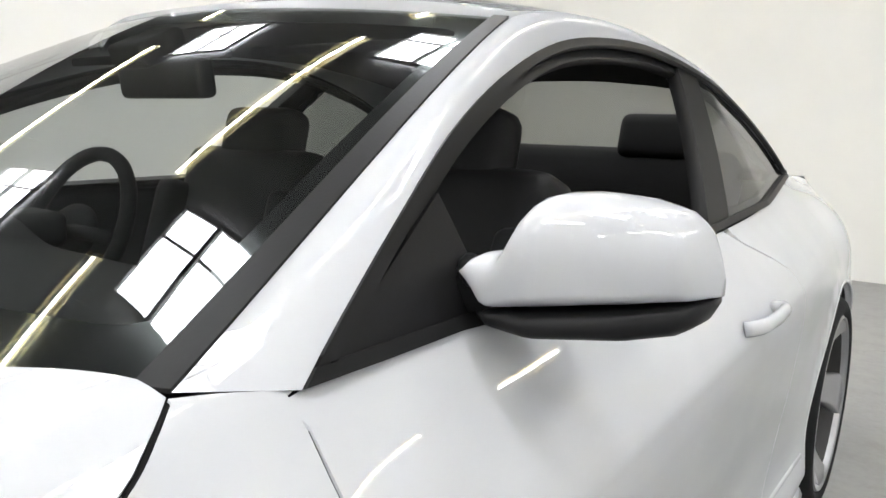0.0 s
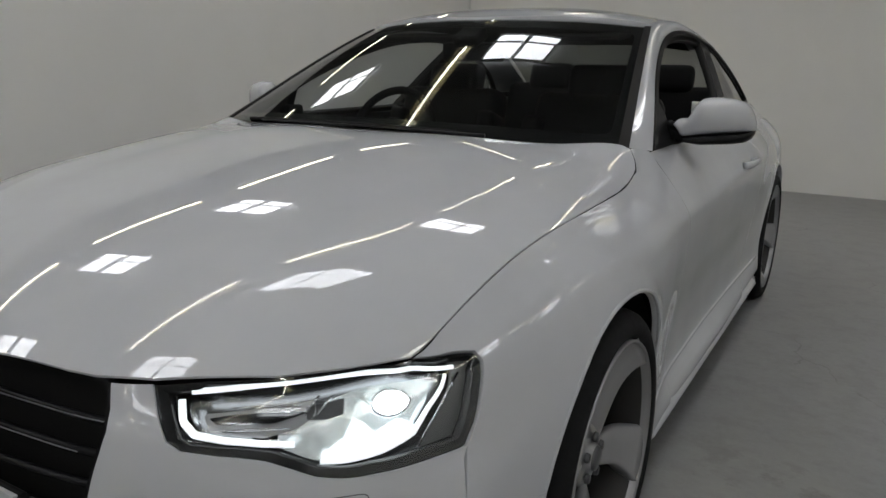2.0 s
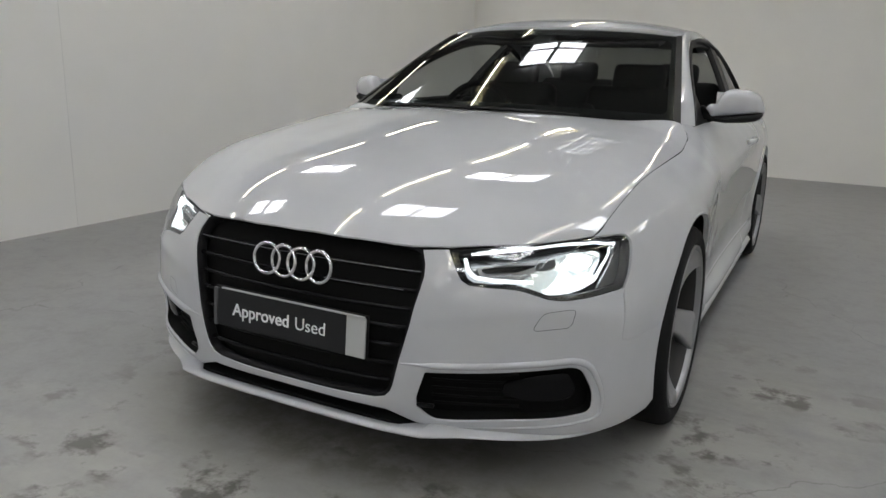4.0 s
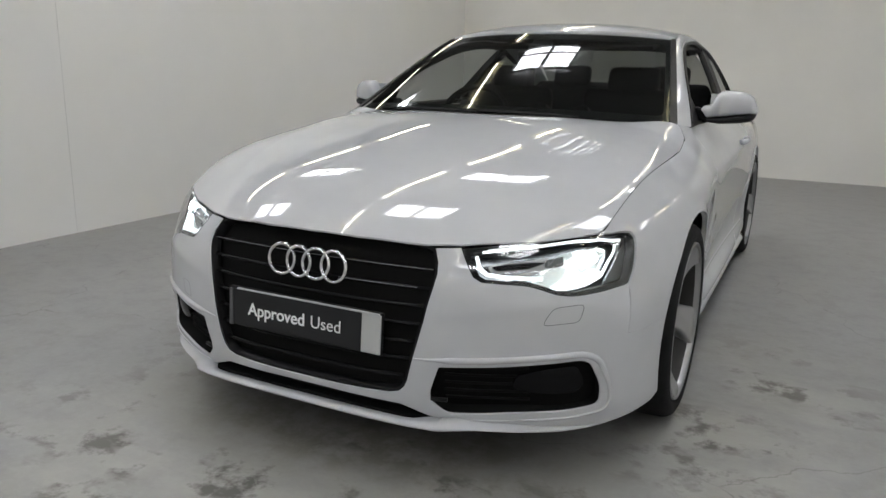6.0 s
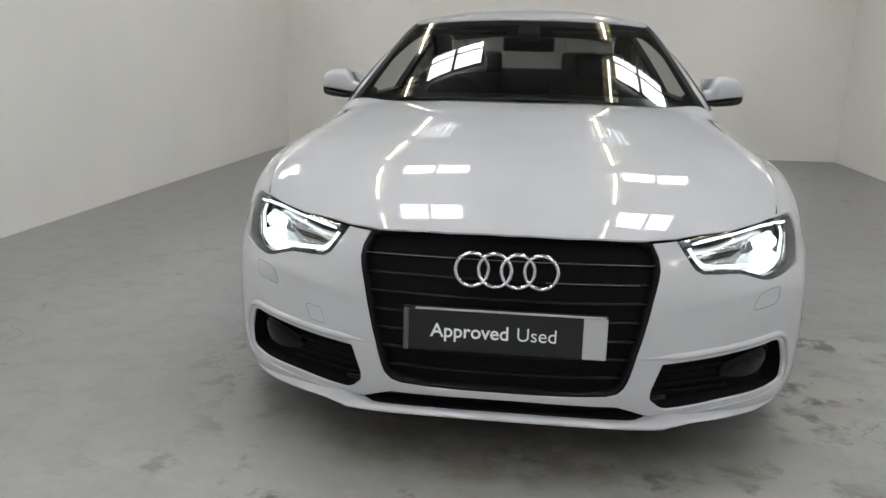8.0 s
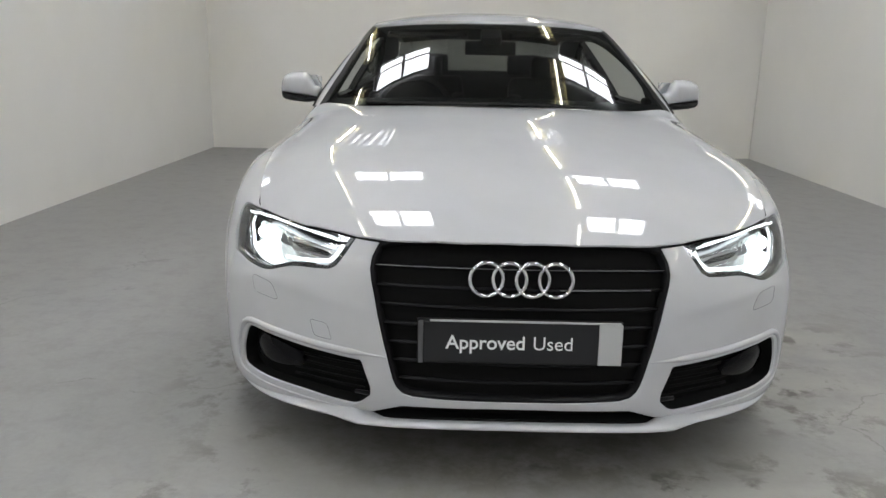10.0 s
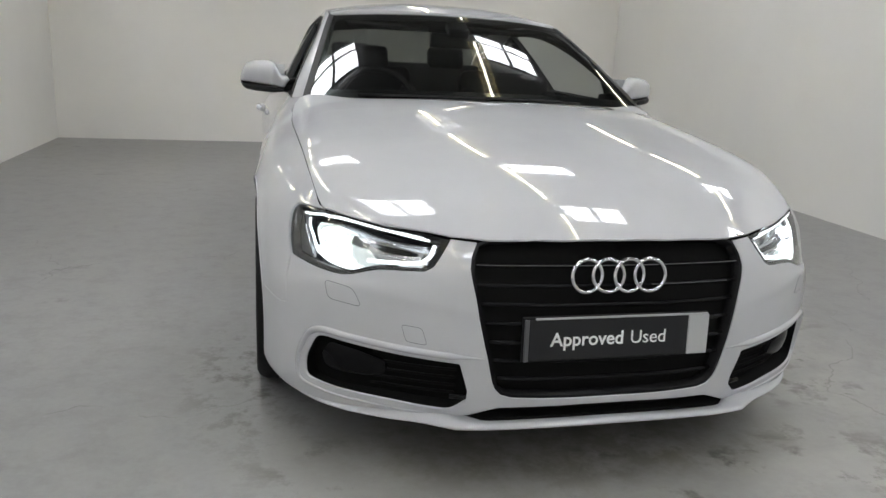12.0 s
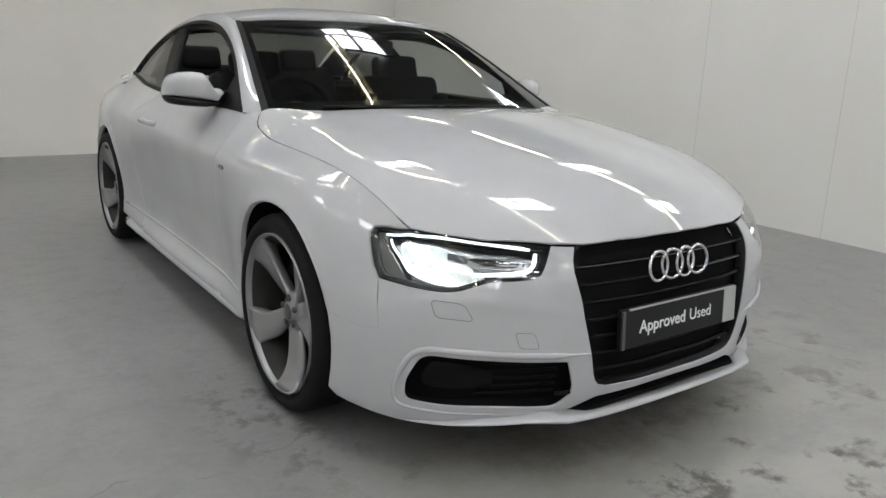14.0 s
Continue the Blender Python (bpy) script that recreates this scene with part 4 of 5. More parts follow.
for side in (False, True):
    lamp = new("headlight")
    lamp.parent = car
    tagged(lamp, "lit headlight with bright white light guide behind a clear lens")
    child("lens", sheet("lens", girdle, shrink(lamp_outline, 0.003), LENS, (), 0.03, 0, 0.0, mirror=side), lamp, "clear plastic lens")
    rim = finer(lamp_outline, 0.015)
    inner = shrink(rim, np.where(edge_distance(lamp_top, rim) < 0.012, 0.009, 0.020))
    child("bezel", sheet("bezel", girdle, shrink(lamp_outline, 0.002), GLOSS_BLACK, [inner], 0.02, 0.03, -0.006, mirror=side), lamp, "black lamp surround")
    child("housing", sheet("housing", girdle, shrink(lamp_outline, 0.001), REFLECTOR, (), 0.03, 0, -0.062, mirror=side), lamp, "silvered lamp housing")
    # smoked outer reflector, set off by a slanted bright edge
    smoke = np.concatenate([lamp_low[-1:], lamp_side, lamp_top[:2], on_body([(0.801, -0.425, 0.64), (0.783, -0.472, 0.578)])])
    child("side_reflector", sheet("side_reflector", girdle, shrink(smoke, 0.003), SMOKE, (), 0.02, 0.01, -0.030, mirror=side), lamp, "dark smoked side reflector")
    # light guide along the top, round the tip and back under, and its hook at the outer end
    guide = bend(np.concatenate([on_body([(0.80, -0.395, 0.696), (0.75, -0.44, 0.696), (0.66, -0.52, 0.688), (0.57, -0.59, 0.678), (0.490, -0.645, 0.670)])]), 24)
    child("light_guide", surf_tube("light_guide", guide, np.linspace(0.0036, 0.0050, 24), DRL, -0.014, 8, mirror=side), lamp, "glowing white light guide")
    guide = bend(front([(0.484, 0.668), (0.499, 0.640), (0.522, 0.622), (0.565, 0.616), (0.610, 0.613), (0.655, 0.612)]), 24)
    child("lower_guide", surf_tube("lower_guide", guide, np.interp(np.linspace(0, 1, 24), [0, 0.3, 0.5, 0.8, 1], [0.0055, 0.0060, 0.0056, 0.0054, 0.0050]), DRL, -0.018, 8, mirror=side), lamp)
    hook = bend(on_body([(0.797, -0.405, 0.690), (0.785, -0.440, 0.640), (0.772, -0.468, 0.602), (0.742, -0.508, 0.584), (0.696, -0.552, 0.576), (0.672, -0.57, 0.578)]), 24)
    child("side_guide", surf_tube("side_guide", hook, np.interp(np.linspace(0, 1, 24), [0, 0.5, 1], [0.003, 0.005, 0.008]), DRL, -0.030, 8, mirror=side), lamp)
    edge = on_body([(0.811, -0.390, 0.690), (0.801, -0.425, 0.645), (0.784, -0.470, 0.585)])
    child("side_edge", surf_tube("side_edge", edge, 0.0022, CHROME, -0.024, 8, mirror=side), lamp)
    # silvered inner fin with its dark slot
    fin = front(rounded([(0.515, 0.655), (0.655, 0.678), (0.668, 0.655), (0.652, 0.634), (0.610, 0.618), (0.535, 0.624)], 0.006, 4))
    child("inner_reflector", sheet("inner_reflector", girdle, fin, LAMP_SILVER, (), 0.015, 0.01, -0.040, mirror=side), lamp, "satin silver inner fin")
    dark = front(rounded([(0.528, 0.648), (0.555, 0.655), (0.628, 0.661), (0.652, 0.660), (0.618, 0.643), (0.544, 0.638)], 0.004, 4))
    child("inner_blade", sheet("inner_blade", girdle, dark, GLOSS_BLACK, (), 0.012, 0.01, -0.030, mirror=side), lamp, "gloss black inner blade")
    for z_ in (0.632, 0.668):
        rib = front([(0.552, z_ - 0.004), (0.60, z_), (0.642, z_ + 0.002)])
        child("inner_rib", surf_tube("inner_rib", rib, np.array([0.0012, 0.003, 0.0012]), CHROME, -0.032, 8, mirror=side), lamp)
    # silvered bowl, the lit sweep at its foot, the projector with its ring
    bowl = front(rounded([(0.632, 0.604, 0.01), (0.652, 0.63, 0.01), (0.662, 0.672, 0.01), (0.70, 0.690, 0.02), (0.790, 0.697, 0.02), (0.802, 0.65, 0.02), (0.788, 0.600, 0.02), (0.745, 0.580, 0.015), (0.69, 0.582, 0.02)], 0.02, 5))
    child("lamp_bowl", sheet("lamp_bowl", girdle, bowl, LED_HALO, (), 0.02, 0.02, -0.046, mirror=side), lamp, "silvered projector bowl with lamplight added as glow")
    sweep = on_body([(0.672, -0.57, 0.578), (0.722, -0.53, 0.572), (0.762, -0.485, 0.588), (0.774, -0.462, 0.613), (0.752, -0.478, 0.622), (0.729, -0.506, 0.607), (0.712, -0.515, 0.625), (0.700, -0.525, 0.632), (0.694, -0.54, 0.603)])
    child("lit_sweep", sheet("lit_sweep", girdle, sweep, DRL, (), 0.015, 0.008, -0.034, mirror=side), lamp, "brightly lit foot of the bowl")
    slot_ = front([(0.648, 0.668), (0.692, 0.678), (0.702, 0.653), (0.684, 0.646), (0.658, 0.648)])
    child("bowl_slot", sheet("bowl_slot", girdle, slot_, LAMP_GREY, (), 0.012, 0.006, -0.040, mirror=side), lamp)
    c0 = on_body([(0.738, -0.480, 0.652)])[0]
    q = np.linspace(0, 2 * np.pi, 25)[:-1]
    round_ = np.stack([np.cos(q), np.sin(q)], 1)
    child("projector", sheet("projector", girdle, c0 + 0.030 * round_, LED, (), 0.012, 0.015, -0.024, mirror=side), lamp, "bright LED projector lens")
    child("projector_ring", surf_tube("projector_ring", c0 + 0.034 * round_, 0.003, CHROME, -0.028, 6, True, mirror=side), lamp)
    for x0, x1 in ((0.676, 0.668), (0.658, 0.651)):
        fin = front([(x0, 0.682), (x1, 0.655)])
        child("chrome_fin", surf_tube("chrome_fin", fin, 0.002, CHROME, -0.036, 6, mirror=side), lamp)

# ---- wings, doors, rear quarters ----
DOOR_F = [(0.735, 0.225), (0.737, 0.34), (0.747, 0.50), (0.736, 0.62), (0.720, 0.735), (0.706, 0.80), (0.699, 0.848), (0.700, 0.89), (0.702, 0.918)]
DOOR_R = [(1.99, 0.30), (2.06, 0.42), (2.10, 0.55), (2.115, 0.68), (2.105, 0.78), (2.06, 0.855), (1.98, 0.89), (1.87, 0.93)]
# the wing reaches up between the bonnet's rear corner and the pillar: a ruled strip above its top line
corner_x = hermite([0.48, 0.525, 0.548, 0.574, 0.598, 0.620], [0.8035, 0.8000, 0.7975, 0.7885, 0.7735, 0.7570])
corner_y = hermite([0.40, 0.525, 0.57, 0.61, 0.66, 0.71], [0.40, 0.525, 0.563, 0.585, 0.604, 0.620])


def corner_width(u):
    e = girdle(u, np.full(np.shape(u), T_SCALE))
    y = corner_y(e[..., 1])
    x = corner_x(y)
    h = np.stack([x, y, hood_z(x, y) + 0.0005], -1)
    return e, h - e


def wing_surface(u, t):
    u, t = np.asarray(u, float), np.asarray(t, float)
    p = girdle(u, np.minimum(t, T_SCALE))
    e, d = corner_width(u)
    w = np.linalg.norm(d, axis=-1, keepdims=True) + 1e-6
    over = np.maximum(t - T_SCALE, 0)[..., None]
    k = np.clip(over / w, 0, 1)
    return p + d / w * over + np.array([0.3, -0.15, 0.95]) * 0.10 * w * k * (1 - k)


corner_u = top_line(0.706, 0.565, 12)
corner_edge = np.stack([corner_u[:, 0], T_SCALE + np.linalg.norm(corner_width(corner_u[:, 0])[1], axis=-1)], 1)
wing_outline = np.concatenate([
    lamp_top[2::-1], lamp_side[::-1][:-1], bumper_gap[1:],
    arch(AXLE_F, 161, 0), flank([(AXLE_F + 0.374, 0.28), (AXLE_F + 0.378, 0.20)]), flank([(0.50, 0.20), (0.725, 0.20)]), flank(DOOR_F), top_line(0.700, 0.706, 2), corner_edge, top_line(0.545, -0.41, 14)])
door_outline = np.concatenate([flank(DOOR_F), top_line(0.690, 1.80, 14), flank(DOOR_R[::-1]), flank([(1.95, 0.225), (1.6, 0.215), (1.2, 0.215), (0.8, 0.215)])])
quarter_outline = np.concatenate([flank(DOOR_R), top_line(1.84, 3.3, 12), on_body([(0.70, 3.5, 0.99), (0.72, 3.54, 0.7), (0.72, 3.54, 0.3)]), flank([(3.2, 0.26)]), arch(AXLE_R, -8, 188), flank([(2.435, 0.24), (2.2, 0.24), (1.98, 0.24)])])
for side in (False, True):
    child("front_wing", sheet("front_wing", wing_surface, shrink(wing_outline, GAP), PAINT, (), 0.03, 0.018, mirror=side), car)
    door = child("door", sheet("door", girdle, shrink(door_outline, GAP), PAINT, (), 0.03, 0.02, mirror=side), car, "white door with its window lowered")
    child("rear_quarter", sheet("rear_quarter", girdle, shrink(quarter_outline, GAP), PAINT, (), 0.035, 0.02, mirror=side), car)
    s = -1 if side else 1
    # door handle: a bar over a scooped cup
    hp = girdle(*flank([(1.70, 0.825)]).T)[0]
    handle_line = spline([(0.004, -0.105, 0.0), (0.024, -0.088, 0.004), (0.033, -0.03, 0.006), (0.033, 0.03, 0.006), (0.026, 0.085, 0.004), (0.004, 0.105, 0.0)])(np.linspace(0, 1, 20))
    child("handle", tube("handle", (hp + handle_line) * [s, 1, 1], 0.0105, PAINT, 10, flat=1.3), door)
    bq = flank([(0.600, 0.742), (0.655, 0.742), (0.655, 0.757), (0.600, 0.757)])
    if side:
        child("wing_badge", sheet("wing_badge", girdle, bq, LAMP_GREY, (), 0.02, 0.004, 0.0035, mirror=side), car, "small dark badge")
    # black tubes darken the door shut lines as shade would
    for line in (DOOR_F, DOOR_R):
        child("door_gap_shade", surf_tube("door_gap_shade", bend(flank(line), 40), 0.0034, SHADOW_GAP, -0.0062, 6, mirror=side), car, "black line standing in for the shade in the door gap")
    # flared arch lip
    for cy in (AXLE_F, AXLE_R):
        lip = arch(cy, 175 if cy < 1 else 186, 2 if cy < 1 else -6, ARCH_R + 0.006, 40)
        child("arch_lip", surf_tube("arch_lip", lip, 0.005, PAINT, -0.0035, 8, mirror=side), car)
    # sill skirt
    ys = np.linspace(0.45, 2.42, 24)
    prof = [(0.86, 0.226), (0.888, 0.221), (0.905, 0.208), (0.912, 0.194), (0.907, 0.183), (0.892, 0.177), (0.84, 0.176)]
    v = [(s * (x - (0.012 if k in (0, len(ys) - 1) else 0)), y, z) for k, y in enumerate(ys) for x, z in prof]
    n = len(prof)
    f = [(i * n + k, i * n + k + 1, i * n + n + k + 1, i * n + n + k) for i in range(len(ys) - 1) for k in range(n - 1)]
    f += [tuple(range(n)), tuple(range((len(ys) - 1) * n, len(ys) * n))]
    child("side_skirt", mesh("side_skirt", v, f, PAINT), car, "white sill skirt")
    # wheel housings
    for cy in (AXLE_F, AXLE_R):
        v, f, n = [], [], 25
        for x in (0.905 if cy < 1 else 0.862, 0.60):
            for q in np.radians(np.linspace(-20, 200, n)):
                v.append((s * x, cy + 0.382 * np.cos(q), HUB_Z + 0.382 * np.sin(q)))
        f = [(k, k + 1, n + k + 1, n + k) for k in range(n - 1)] + [tuple(range(n, 2 * n))]
        child("wheel_housing", mesh("wheel_housing", v, f, SHADOW_GAP, False), car, "black wheel housing liner")

# soft crease along the sill
for side in (False, True):
    sill = flank([(y, 0.292 + 0.012 * (y - 0.5)) for y in np.linspace(0.50, 2.38, 20)])
    child("sill_crease", surf_tube("sill_crease", sill, 0.012, PAINT, -0.0085, 10, mirror=side), car)

# washer covers and towing-eye cover: thin scored outlines
for side in (False, True):
    cap = front(rounded([(0.757, 0.543), (0.688, 0.536), (0.665, 0.488), (0.749, 0.495)], 0.015, 5))
    child("washer_cover", surf_tube("washer_cover", finer(cap, 0.01), 0.0012, LAMP_GREY, -0.0006, 5, True, mirror=side), bumper)
tow = front(rounded([(0.517, 0.453), (0.568, 0.457), (0.555, 0.412), (0.503, 0.408)], 0.01, 5))
child("towing_eye_cover", surf_tube("towing_eye_cover", finer(tow, 0.01), 0.0010, LAMP_GREY, -0.0006, 5, True, mirror=True), bumper)

# ---- bonnet ----
edge_ys = np.array([-0.43, -0.40, -0.35, -0.28, -0.2, -0.1, 0.0, 0.1, 0.2, 0.3, 0.4, 0.48, 0.52])
hood_right = [(0.0, -0.750), (0.15, -0.744), (0.30, -0.722), (0.352, -0.710), (0.441, -0.675), (0.51, -0.634), (0.60, -0.580), (0.69, -0.507), (0.752, -0.447)] + [(float(edge_x(y)), y) for y in edge_ys]
hood_right += [(0.7965, 0.548), (0.786, 0.574), (0.771, 0.598), (0.756, 0.618)]
hood_right += [(x, screen_base(x / 0.752) + 0.001) for x in (0.73, 0.70, 0.65, 0.6, 0.525, 0.45, 0.375, 0.3, 0.225, 0.15, 0.075, 0.0)]
hood_right = np.array(hood_right)
hood_outline = np.concatenate([hood_right, (hood_right * [-1, 1])[-2:0:-1]])
child("bonnet", sheet("bonnet", hood, shrink(hood_outline, 0.0010), PAINT, (), 0.016, 0.007), car, "long glossy white bonnet with two soft creases")
# black tube sunk in the bonnet gap in place of its deep shade
gap_xy = hood_right[9:26]
gap_line = spline([(x, y, hood_z(x, y) - 0.0065) for x, y in gap_xy])(np.linspace(0, 1, 60))
for s in (1, -1):
    child("bonnet_gap_shade", tube("bonnet_gap_shade", gap_line * [s, 1, 1], 0.0034, SHADOW_GAP, 8), car, "black line standing in for the shade in the bonnet gap")

# ---- glasshouse ----
def screen(a, b):
    """Windscreen: a across from -1 to 1, b from the base to the roof."""
    a, b = np.asarray(a, float), np.asarray(b, float)
    x = (WS_B[0] * (1 - b) + WS_T[0] * b) * a
    y = screen_base(a) * (1 - b) + (WS_T[1] + WS_T[2] * (0.06 * a**4 + 0.94 * a**2)) * b
    z = (WS_B[3] - 0.022 * a**2) * (1 - b) + (WS_T[3] - 0.024 * a**2) * b
    k = 4 * b * (1 - b) * (0.0102 + 0.0014 * (b - 0.5) + 0.0024 * (b - 0.5) ** 2 + (0.0103 + 0.0129 * (b - 0.5)) * a**2 - 0.0114 * a**4)
    return np.stack([x, y - 0.42 * k, z + 0.9 * k], -1)


def square(a, b, r=0.0):
    return rounded([(-a, b[0]), (a, b[0]), (a, b[1]), (-a, b[1])], r, 5) if r else np.array([(-a, b[0]), (a, b[0]), (a, b[1]), (-a, b[1])], float)


ws = child("windscreen", sheet("windscreen", screen, square(0.965, (0.0, 1.0)), WINDSCREEN, (), 0.06, 0), car, "clear tinted windscreen")
ws.visible_shadow = False
child("screen_band", sheet("screen_band", screen, square(0.966, (0.001, 0.999)), GLOSS_BLACK, [finer(square(0.935, (0.075, 0.915), 0.05), 0.05)], 0.06, 0, -0.003), ws, "black printed edge of the glass")


roof_mid = hermite([1.05, 1.15, 1.35, 1.6, 1.9, 2.2, 2.5, 2.7], [1.312, 1.337, 1.383, 1.403, 1.403, 1.372, 1.306, 1.25])


def roof_z(x, y):
    return roof_mid(y) - np.interp(y, [1.15, 1.6, 2.3], [0.235, 0.205, 0.205]) * np.power(np.abs(x), 2.4)


def roof(x, y):
    return np.stack([x, y, roof_z(x, y)], -1)


roof_right = [(0.0, 1.153), (0.2, 1.187), (0.4, 1.258), (0.585, 1.337), (0.580, 1.6), (0.568, 1.9), (0.548, 2.2), (0.532, 2.42), (0.35, 2.46), (0.0, 2.48)]
roof_right = np.array(roof_right)
child("roof", sheet("roof", roof, shrink(np.concatenate([roof_right, (roof_right * [-1, 1])[-2:0:-1]]), 0.002), PAINT, (), 0.05, 0.02), car, "white roof panel")


def glass_x(y, z):
    y, z = np.asarray(y, float), np.asarray(z, float)
    d = z - np.interp(y, [0.6, 1.6, 2.2, 2.75], [0.943, 0.955, 0.978, 1.020])
    return np.interp(y, [0.6, 0.8, 1.6, 2.2, 2.75, 3.1], [0.790, 0.797, 0.800, 0.788, 0.718, 0.66]) - 0.45 * d - 0.35 * d * d


def side_glass(y, z):
    return np.stack([glass_x(y, z), y, z], -1)


DLO_TOP = [(0.708, 0.944), (0.78, 0.995), (0.877, 1.055), (1.03, 1.141), (1.225, 1.221), (1.45, 1.284), (1.70, 1.314), (1.90, 1.317), (2.10, 1.294), (2.37, 1.226), (2.60, 1.125), (2.745, 1.020)]
dlo = spline(DLO_TOP)(np.linspace(0, 1, 48))
rail_out = np.stack([glass_x(dlo[:, 0], dlo[:, 1]), dlo[:, 0], dlo[:, 1]], 1)
# inner edge of the pillar and roof rail: screen side, roof side, rear-screen side
inner_pts = [screen(np.array(1.0), np.array(b)) for b in (0.0, 0.2, 0.4, 0.6, 0.8, 1.0)]
inner_pts += [np.array((x, y, roof_z(x, y))) for x, y in ((0.588, 1.45), (0.582, 1.6), (0.567, 1.9), (0.547, 2.2), (0.532, 2.42))]
inner_pts += [np.array(p) for p in ((0.548, 2.64, 1.178), (0.565, 2.84, 1.09), (0.58, 3.02, 1.02))]
inner = spline(inner_pts)
arc_in = np.linspace(0, 1, 200)
samples = inner(arc_in)
outer_ext = np.concatenate([rail_out, [[0.705, 2.82, 1.022], [0.685, 2.93, 1.016], [0.66, 3.03, 1.008]]])
pick, last = [], 0
for p in outer_ext:
    # the inner point across from p, moving steadily back
    want = p[1] - 0.03 if p[1] < 1.2 else p[1]
    y_in = np.interp(want, samples[:, 1], arc_in)
    pick.append(y_in)
pick = np.maximum.accumulate(np.array(pick))
pick[0] = 0.0
pick[:6] = np.linspace(0, pick[6], 7)[:6]
rail_in = inner(pick)


def rail(name, mirror):
    n, v, nn = 7, [], []
    for i, (a, b) in enumerate(zip(rail_in, outer_ext)):
        for t in np.linspace(0, 1, n):
            p = a * (1 - t) + b * t
            v.append(p + np.array([0.55, -0.1, 0.8]) * 0.018 * 4 * t * (1 - t) * min(1.0, np.linalg.norm(a - b) / 0.12) * min(1.0, i / 8))
    f = [(i * n + k, i * n + n + k, i * n + n + k + 1, i * n + k + 1) for i in range(len(rail_in) - 1) for k in range(n - 1)]
    v = np.array(v)
    if mirror:
        v = v * [-1, 1, 1]
        f = [t[::-1] for t in f]
    return mesh(name, v, f, PAINT)


belt = np.stack([np.linspace(2.745, 0.708, 24), np.interp(np.linspace(2.745, 0.708, 24), [0.70, 1.0, 1.7, 2.25, 2.745], [0.944, 0.948, 0.958, 0.980, 1.020])], 1)
dlo_outline = np.concatenate([dlo, belt[1:-1]])
B_PILLAR = [(1.74, 0.962), (1.885, 0.966), (2.14, 1.278), (2.03, 1.292)]
for side in (False, True):
    s = -1 if side else 1
    child("roof_rail", rail("roof_rail", side), car, "white windscreen pillar and roof rail")
    child("window_trim", sheet("window_trim", side_glass, dlo_outline, SATIN_BLACK, [finer(shrink(dlo_outline, 0.013), 0.05)], 0.04, 0.012, 0.006, mirror=side), car, "black window surround")
    inner_rim = shrink(dlo_outline, 0.026)
    child("window_seal", sheet("window_seal", side_glass, shrink(dlo_outline, 0.004), SATIN_BLACK, [inner_rim], 0.04, 0.02, -0.012, mirror=side), car)
    child("window_pillar", sheet("window_pillar", side_glass, np.array(B_PILLAR), SATIN_BLACK, (), 0.04, 0.03, -0.004, mirror=side), car, "gloss black pillar between the side windows")
    quarter = np.array([(1.885, 0.968), (2.25, 0.984), (2.70, 1.020), (2.585, 1.115), (2.36, 1.214), (2.14, 1.275)])
    qg = child("quarter_window", sheet("quarter_window", side_glass, quarter, PRIVACY, (), 0.05, 0, -0.006, mirror=side), car, "dark tinted rear side window")
    qg.visible_shadow = False
    tri = np.array([(0.722, 0.948), (0.985, 0.955), (0.975, 1.02), (0.965, 1.078)])
    child("mirror_triangle", sheet("mirror_triangle", side_glass, tri, SATIN_BLACK, (), 0.03, 0.03, -0.004, mirror=side), car, "black triangle panel at the mirror")
    # flat strip between the glass and the white pillar
    child("pillar_strip", sheet("pillar_strip", screen, np.array([(0.966, 0.0), (1.0, 0.0), (1.0, 1.0), (0.966, 1.0)]), SATIN_BLACK, (), 0.04, 0.006, 0.004, mirror=side), car, "black strip beside the windscreen")

# rear screen, boot, tail

def rear_screen(a, b):
    a, b = np.asarray(a, float), np.asarray(b, float)
    x = (0.53 * (1 - b) + 0.60 * b) * a
    y = (2.48 - 0.06 * a**2) * (1 - b) + (3.05 - 0.06 * a**2) * b
    z = (1.298 - 0.035 * a**2) * (1 - b) + (1.04 - 0.02 * a**2) * b
    k = 0.03 * 4 * b * (1 - b)
    return np.stack([x, y + 0.4 * k, z + 0.9 * k], -1)


rs = child("rear_window", sheet("rear_window", rear_screen, square(0.98, (0.0, 1.0)), PRIVACY, (), 0.08, 0), car, "tinted rear window")
rs.visible_shadow = False
boot_edge = girdle(*top_line(3.0, 3.3, 6).T)
boot_rows = []
for p in np.concatenate([boot_edge, girdle(np.linspace(KNOTS[-3] + 0.05, KNOTS[-1], 8), np.full(8, T_SCALE))]):
    boot_rows.append([np.array([p[0] * t, min(p[1], 3.70) if t > 0 else min(p[1] + 0.02, 3.72), p[2] + 0.02 * (1 - t * t)]) for t in np.linspace(-1, 1, 9)])
v_ = [q for r in boot_rows for q in r]
f_ = [(i * 9 + k, i * 9 + 9 + k, i * 9 + 10 + k, i * 9 + 1 + k) for i in range(len(boot_rows) - 1) for k in range(8)]
child("boot_lid", mesh("boot_lid", v_, f_, PAINT), car, "white boot lid")
tail_u = np.linspace(on_body([(0.72, 3.54, 0.6)])[0][0], KNOTS[-1] - 0.001, 12)
v_ = [p for u in tail_u for p in girdle(np.full(10, u), np.linspace(0, T_SCALE, 10))]
f_ = [(i * 10 + k, i * 10 + 10 + k, i * 10 + 11 + k, i * 10 + 1 + k) for i in range(11) for k in range(9)]
for s in (1, -1):
    child("rear_bumper", mesh("rear_bumper", np.array(v_) * [s, 1, 1], f_ if s > 0 else [t[::-1] for t in f_], PAINT), car)

